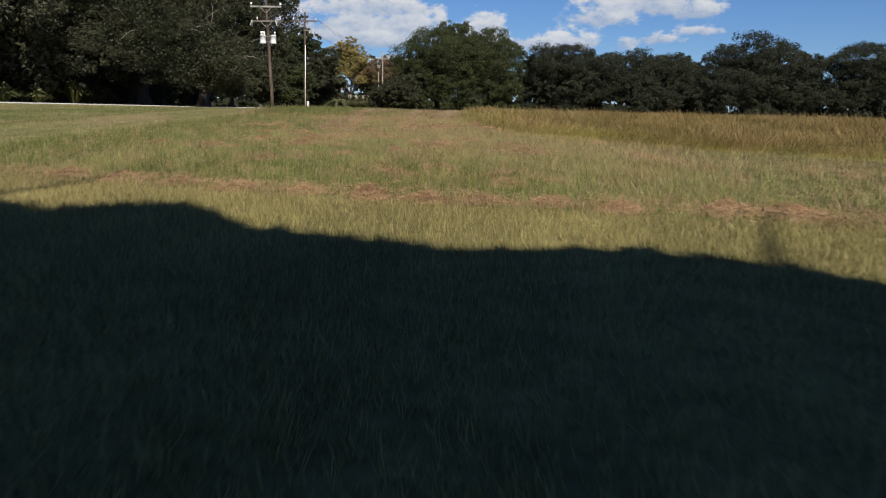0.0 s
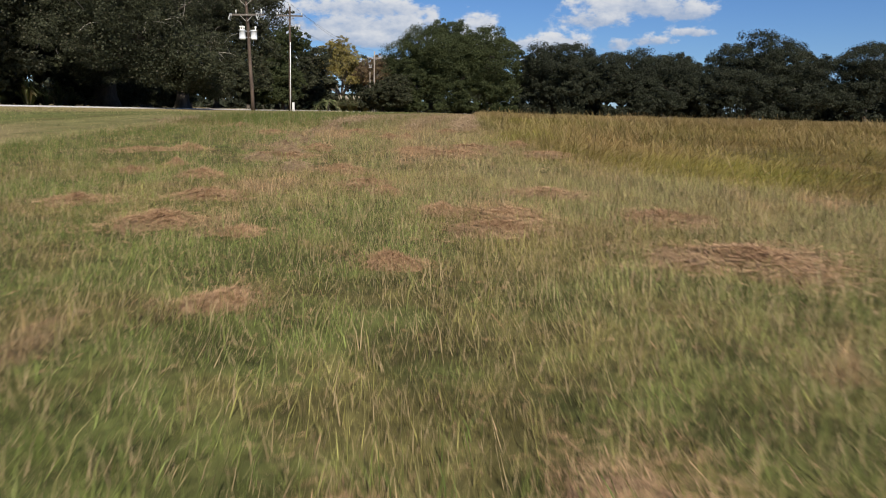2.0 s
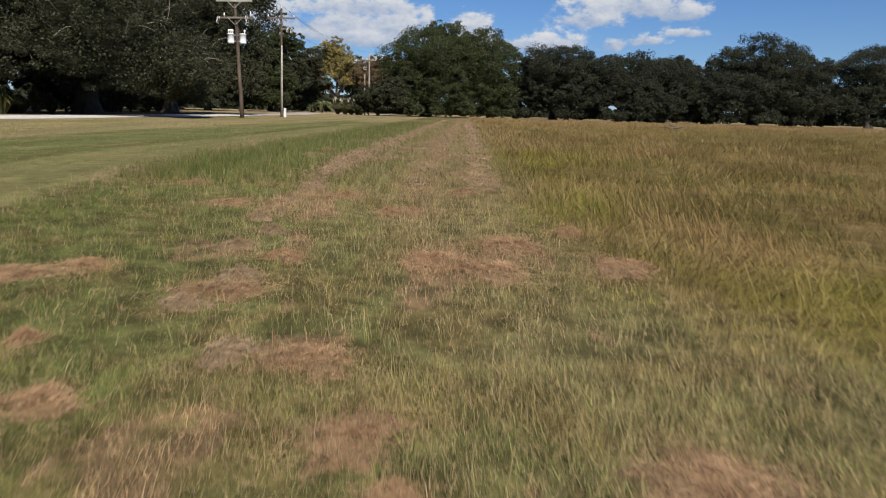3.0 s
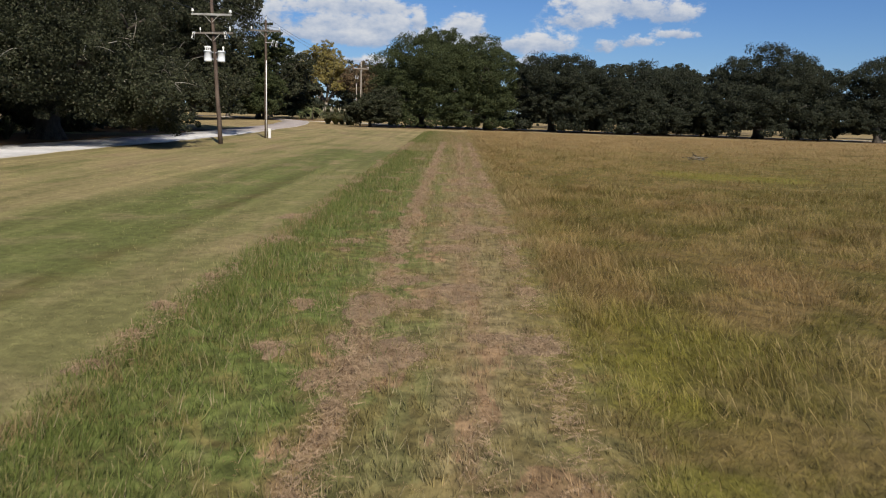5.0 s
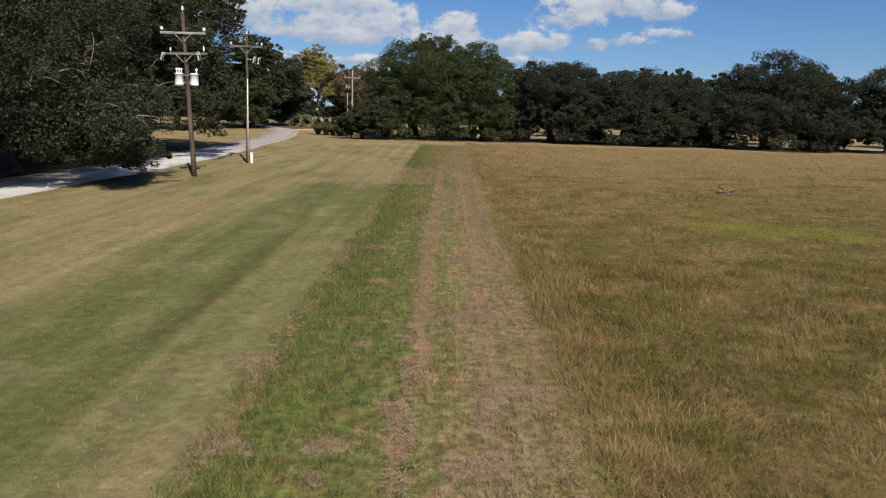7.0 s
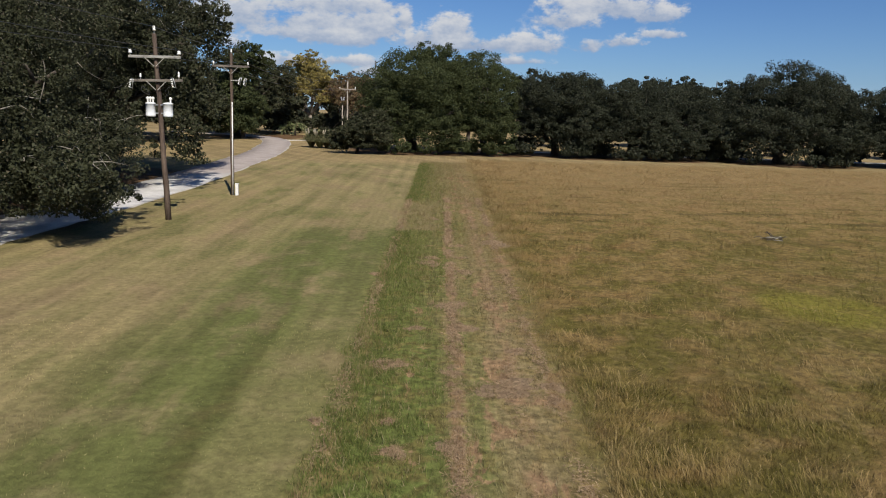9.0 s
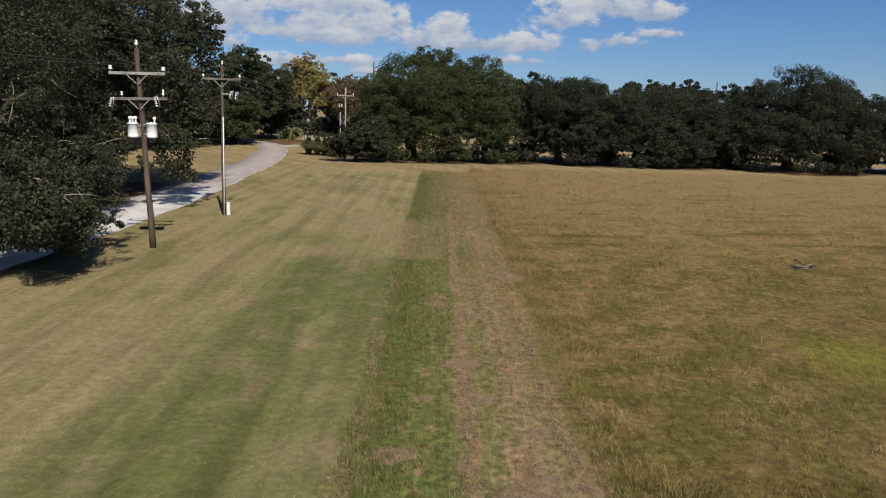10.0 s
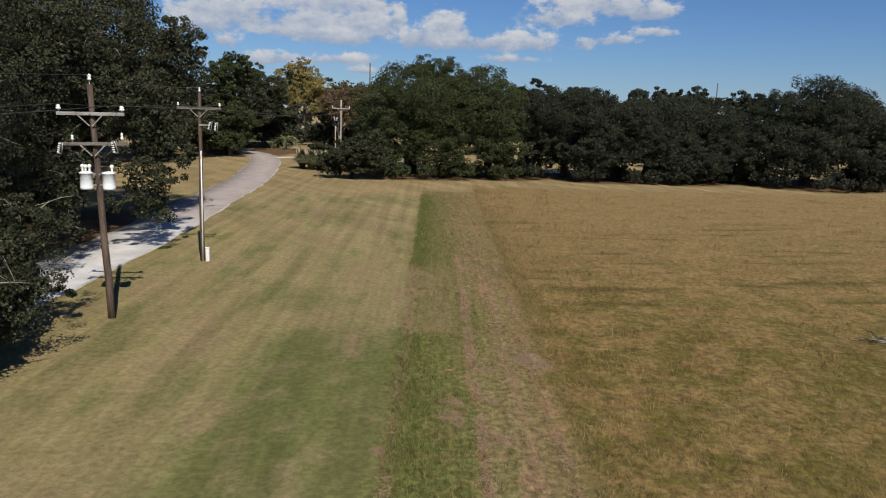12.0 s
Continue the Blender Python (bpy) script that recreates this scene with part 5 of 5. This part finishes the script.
def palm(at, high, seed, label):
    """A short palm with fans of pinnate fronds."""
    rng = np.random.default_rng(seed)
    root = thing("palm", (*at, 0), label, "palm")
    bm = bmesh.new()
    tube(bm, [(0, 0, -0.1), (0.05, 0, high * 0.5), (0, 0.05, high)], [0.3, 0.24, 0.22], 9)
    part("trunk", bm, bark, root)
    for k in range(24):
        a, up = rng.uniform(0, 2 * math.pi), rng.uniform(0.1, 1.1)
        d = Vector((math.cos(a), math.sin(a), 0))
        q = [Vector((0, 0, high)) + d * (3.0 * s) + Vector((0, 0, up * 2.0 * s - 2.2 * s * s)) for s in (i / 8 for i in range(9))]
        v, f = [], []
        across = Vector((-d.y, d.x, 0))
        for i in range(8):
            for sgn in (-1, 1):
                for j in (0.0, 0.5):
                    c = q[i].lerp(q[i + 1], j)
                    w = q[i + 1] - q[i]
                    b = len(v)
                    v += [c, c + w * 0.35, c + across * sgn * 0.55 * (1 - i / 11) + Vector((0, 0, -0.22)) + w * 0.5]
                    f.append((b, b + 1, b + 2))
        part("frond", mesh_of("frond", [tuple(c) for c in v], f), palm_leaf, root)
    return root


palm((-21.9, 163.0), 2.1, 81, "short palm with arching pale fronds")
palm((-24.6, 166.0), 1.7, 82, "short palm with arching pale fronds")
for k, (px, py) in enumerate([(-13.6, 122.0), (-12.4, 121.4), (-11.3, 120.6), (-10.3, 119.8), (-9.6, 118.4), (-12.2, 120.2)]):
    root = fan_plant("pampas_grass", (px, py), 1500, 2.8, 2.0, pampas_leaf, "clump of tall pampas grass with pale plumes", "grass clump", 90 + k, 0.035)
    rng = np.random.default_rng(190 + k)
    for j in range(6):
        a, r = rng.uniform(0, 2 * math.pi), rng.uniform(0.1, 0.7)
        foot = Vector((r * math.cos(a), r * math.sin(a), 1.2))
        top = foot + Vector((0.3 * math.cos(a), 0.3 * math.sin(a), rng.uniform(1.0, 1.5)))
        bm = bmesh.new()
        tube(bm, [foot, foot.lerp(top, 0.55), foot.lerp(top, 0.75), top], [0.010, 0.03, 0.055, 0.008], 6)
        part("plume", bm, plume_mat, root, "cream feathery plume" if j == 0 else "")
rng = np.random.default_rng(101)
for k in range(16):
    sx, sy = -23.6 + rng.normal(0, 0.8), 30 + 1.7 * k
    fan_plant("palmetto", (sx, sy), 120, rng.uniform(1.0, 2.0), rng.uniform(1.0, 1.7), palm_leaf, "low palmetto with long green leaves under the oaks", "palmetto", 110 + k, 0.05, 0.5)
for k, (sx, sy, r) in enumerate([(-25.5, 45, 2.0), (-26.5, 50, 1.8), (-25.8, 59, 1.9), (-27, 66, 2.0), (-25.5, 38, 2.1), (-26, 30, 2.2), (-27, 24, 2.2), (-25.8, 66, 1.8), (-26.4, 72, 1.9), (-27, 78, 2.0), (-27.8, 85, 1.7)]):
    tree("shrub", (sx, sy), [(sx, sy, r * 0.65, r, r * 1.4, r * 0.75)], 4500, 0.18, oak_leaf, "dark evergreen shrub under the oaks", 140 + k, 0.08, 0.5, 14, 0.42, limbs=3, floor=0.05, category="shrub")

rng = np.random.default_rng(301)
brush = thing("brush_pile", (16.4, 51.9, 0.0), "small tangle of grey dead branches lying in the meadow", "brush pile")
for k in range(18):
    a = rng.uniform(0, 2 * math.pi)
    c = Vector((rng.normal(0, 0.22), rng.normal(0, 0.15), rng.uniform(0.03, 0.2)))
    d = Vector((math.cos(a) * 0.32, math.sin(a) * 0.25, rng.normal(0, 0.1)))
    bm = bmesh.new()
    q = limb_path(rng, c - d, c + d, 0.04, 4)
    q = [Vector((v.x, v.y, max(v.z, 0.02))) for v in q]
    tube(bm, q, [0.022, 0.019, 0.016, 0.011, 0.006], 5)
    part("branch", bm, twig_mat if k % 3 == 0 else bark, brush)

# ---- utility poles and lines ----


def insulator(parent, at, tall=0.2, r=0.075):
    bm = bmesh.new()
    turned(bm, at, [(0.02, -0.08), (0.022, 0.0), (r, 0.01), (r * 0.95, tall * 0.35), (r * 0.6, tall * 0.42), (r * 0.85, tall * 0.55), (r * 0.75, tall * 0.85), (r * 0.3, tall)], 10)
    return part("insulator", bm, porcelain, parent, "white porcelain insulator")


def cutout(parent, at, tilt):
    """A fuse cutout: a porcelain body on a bracket with its slanting fuse tube."""
    bm = bmesh.new()
    turn = Euler((radians(12), radians(tilt), 0)).to_matrix()
    c = Vector(at)
    for i in range(5):
        tube(bm, [c + turn @ Vector((0, 0, -0.2 + 0.08 * i)), c + turn @ Vector((0, 0, -0.16 + 0.08 * i))], [0.055, 0.04], 8)
    body = part("fuse_cutout", bm, porcelain, parent)
    bm = bmesh.new()
    tube(bm, [c + turn @ Vector((0.10, -0.03, 0.22)), c + turn @ Vector((0.15, -0.03, -0.26))], [0.02, 0.018], 7)
    block(bm, c + turn @ Vector((0.05, 0, 0.2)), (0.12, 0.03, 0.03))
    block(bm, c + turn @ Vector((0.06, 0, -0.22)), (0.14, 0.03, 0.03))
    part("fuse_tube", bm, steel, body)


def crossarm(parent, at, half, mat, tilt=0.0):
    """A wooden arm with its V of flat braces."""
    c = Vector(at)
    bm = bmesh.new()
    block(bm, c, (2 * half, 0.095, 0.12), Euler((0, radians(tilt), 0)).to_matrix(), 0.008)
    part("crossarm", bm, mat, parent)
    for s in (-1, 1):
        bm = bmesh.new()
        tube(bm, [c + Vector((s * 0.42, -0.06, -0.05)), c + Vector((s * 0.04, -0.02, -0.42))], [0.022, 0.022], 4, False)
        part("brace", bm, arm_wood, parent)
    bm = bmesh.new()
    tube(bm, [c + Vector((0, -0.08, 0)), c + Vector((0, 0.3, 0))], [0.018, 0.018], 6)
    part("bolt", bm, steel, parent)


def pole(at, top, label, r0=0.138, r1=0.09, mat=None):
    root = thing("utility_pole", at, label, "utility pole", "utility poles")
    d = Vector(top) - Vector(at)
    bm = bmesh.new()
    n = 6
    tube(bm, [d * (i / n) + Vector((0.015 * math.sin(i * 2.1), 0, -0.3 if i == 0 else 0)) for i in range(n + 1)], [r0 + (r1 - r0) * i / n for i in range(n + 1)], 14)
    part("shaft", bm, mat or pole_wood, root)
    return root, d


P1, P1T = Vector((-11.90, 54.03, 0.0)), Vector((-12.28, 54.25, 8.45))
pole1, d = pole(P1, P1T, "dark weathered wooden utility pole with two crossarms and two grey transformers")
bm = bmesh.new()
tube(bm, [d + Vector((0, 0, -0.25)), d + Vector((0, 0, 0.18))], [0.02, 0.02], 6)
part("top_pin", bm, steel, pole1)
insulator(pole1, d + Vector((0, 0, 0.12)), 0.22)
a1 = d * (7.42 / 8.45) + Vector((0, -0.17, 0))
crossarm(pole1, a1, 1.15, arm_wood, -0.5)
for s in (-1.08, 1.08):
    insulator(pole1, a1 + Vector((s, 0, 0.13)), 0.17, 0.092)
a2 = d * (6.38 / 8.45) + Vector((0, -0.18, 0))
crossarm(pole1, a2, 1.17, arm_dark, -1.6)
cutout(pole1, a2 + Vector((-1.12, -0.12, -0.14)), 18)
cutout(pole1, a2 + Vector((0.72, -0.12, -0.08)), -6)
insulator(pole1, a2 + Vector((1.0, 0, 0.16)), 0.26, 0.05)
insulator(pole1, a2 + Vector((-0.7, 0, 0.12)), 0.18, 0.05)
tc = d * (5.12 / 8.45)
for s, bush in ((-0.38, 3), (0.40, 1)):
    bm = bmesh.new()
    c = tc + Vector((s, -0.12, 0))
    turned(bm, c, [(0.18, -0.36), (0.212, -0.34), (0.217, -0.28), (0.212, -0.27), (0.212, 0.20), (0.232, 0.21), (0.232, 0.25), (0.15, 0.28), (0.02, 0.30)], 20)
    tank = part("transformer", bm, tank_paint, pole1, "pale grey cylindrical transformer tank")
    for k in range(bush):
        bm = bmesh.new()
        a = 2.2 * k + 0.6
        b = c + Vector((0.13 * math.cos(a), 0.10 * math.sin(a), 0.27))
        turned(bm, b, [(0.03, 0), (0.045, 0.03), (0.03, 0.06), (0.045, 0.09), (0.03, 0.12), (0.06, 0.15), (0.075, 0.20), (0.055, 0.25), (0.01, 0.27)], 10)
        part("bushing", bm, porcelain, tank)
    for h in (-0.2, 0.18):
        bm = bmesh.new()
        block(bm, tc + Vector((s * 0.45, -0.05, h)), (0.36, 0.08, 0.06))
        part("bracket", bm, steel, tank)
    bm = bmesh.new()
    for k in range(2):
        tube(bm, limb_path(np.random.default_rng(7 + k), c + Vector((0, 0, 0.6)), a2 + Vector((s * 1.6, -0.1, -0.25)), 0.08, 5), [0.009] * 6, 5)
    part("lead_wire", bm, wire_mat, tank)

P2, P2T = Vector((-11.29, 64.23, 0.0)), Vector((-11.22, 64.45, 8.4))
pole2, d = pole(P2, P2T, "slim wooden utility pole with one crossarm and a white conduit", 0.112, 0.08)
insulator(pole2, d + Vector((0, 0, 0.06)), 0.22, 0.06)
a1b = d * (7.66 / 8.4) + Vector((0, -0.15, 0))
crossarm(pole2, a1b, 1.08, arm_dark, 0.0)
for s in (-1.0, 1.0):
    insulator(pole2, a1b + Vector((s, 0, 0.11)), 0.16, 0.06)
c2 = d * (6.8 / 8.4)
bm = bmesh.new()
block(bm, c2 + Vector((0.22, -0.1, 0.05)), (0.46, 0.05, 0.06))
part("bracket", bm, arm_wood, pole2)
cutout(pole2, c2 + Vector((0.48, -0.12, 0.05)), 20)
cutout(pole2, c2 + Vector((0.72, 0.1, 0.0)), 12)
bm = bmesh.new()
tube(bm, [Vector((0.055, -0.115, -0.05)), d * 0.35 + Vector((0.055, -0.105, 0)), d * 0.665 + Vector((0.05, -0.095, 0))], [0.034, 0.034, 0.032], 10)
part("conduit", bm, conduit_mat, pole2, "white plastic cable conduit")
bm = bmesh.new()
block(bm, (0, 0, 0.32), (0.18, 0.18, 0.75), None, 0.015)
block(bm, (0, 0, 0.71), (0.2, 0.2, 0.04), None, 0.01)
cable_box = tagged(new("cable_box"), "white upright cable box at the foot of the pole", "cable box")
cable_box.location = P2 + Vector((0.30, -0.1, 0))
part("box_body", bm, conduit_mat, cable_box)

pole3, d3 = pole((-7.87, 111.2, 0.0), (-7.79, 111.2, 8.78), "far wooden utility pole with a pale crossarm above the shrubs", 0.105, 0.08, pole_pale)
a3 = d3 * (8.15 / 9.15) + Vector((0, -0.15, 0))
crossarm(pole3, a3, 1.02, pole_pale, 1.0)
for s in (-0.95, 0.95):
    insulator(pole3, a3 + Vector((s, 0, 0.11)), 0.18, 0.06)
cutout(pole3, d3 * 0.76 + Vector((-0.45, -0.2, 0)), 10)
cutout(pole3, d3 * 0.76 + Vector((-0.75, -0.2, 0)), -8)
pole((-8.5, 111.7, 0.0), (-8.46, 111.7, 5.9), "thin pale post beside the far pole", 0.07, 0.06, pole_pale)
back, db = pole((-13.3, 8.0, float(land(8.0))), (-13.3, 8.0, 8.5), "wooden utility pole carrying the line along the road")
crossarm(back, db * (7.45 / 8.5) + Vector((0, -0.17, 0)), 1.15, arm_wood)
for k, (mx, my, h) in enumerate([(-14.9, 400.0, 30.5), (167.0, 400.0, 26.5)]):
    mast = thing("radio_mast", (mx, my, 0), "thin dark mast far behind the trees", "mast", "far masts")
    bm = bmesh.new()
    tube(bm, [(0, 0, 0), (0, 0, h)], [0.4, 0.28], 8)
    part("shaft", bm, wire_mat, mast)


def power_line(a, b, sag):
    a, b = Vector(a), Vector(b)
    bm = bmesh.new()
    pts = [a.lerp(b, s) - Vector((0, 0, sag * 4 * s * (1 - s))) for s in (i / 16 for i in range(17))]
    tube(bm, pts, [0.011] * 17, 5)
    tagged(part("power_line", bm, wire_mat), "thin dark overhead wire between two poles", "power line", "overhead wires")


BP = Vector((-13.3, 8.0, 0))
for s, h1, h2, hb, h3 in ((0.0, 8.75, 8.65, 8.5, 9.3), (-1.04, 7.75, 7.85, 7.6, 8.45), (1.04, 7.75, 7.85, 7.6, 8.45)):
    q1, q2 = Vector((P1T.x + s, P1T.y - 0.17, h1)), Vector((P2T.x + s * 0.96, P2T.y - 0.15, h2))
    power_line(BP + Vector((s, -0.17, hb)), q1, 0.45)
    power_line(q1, q2, 0.12)
    power_line(q2, Vector((-7.79 + s * 0.9, 111.05, h3 - 0.42)), 0.8)
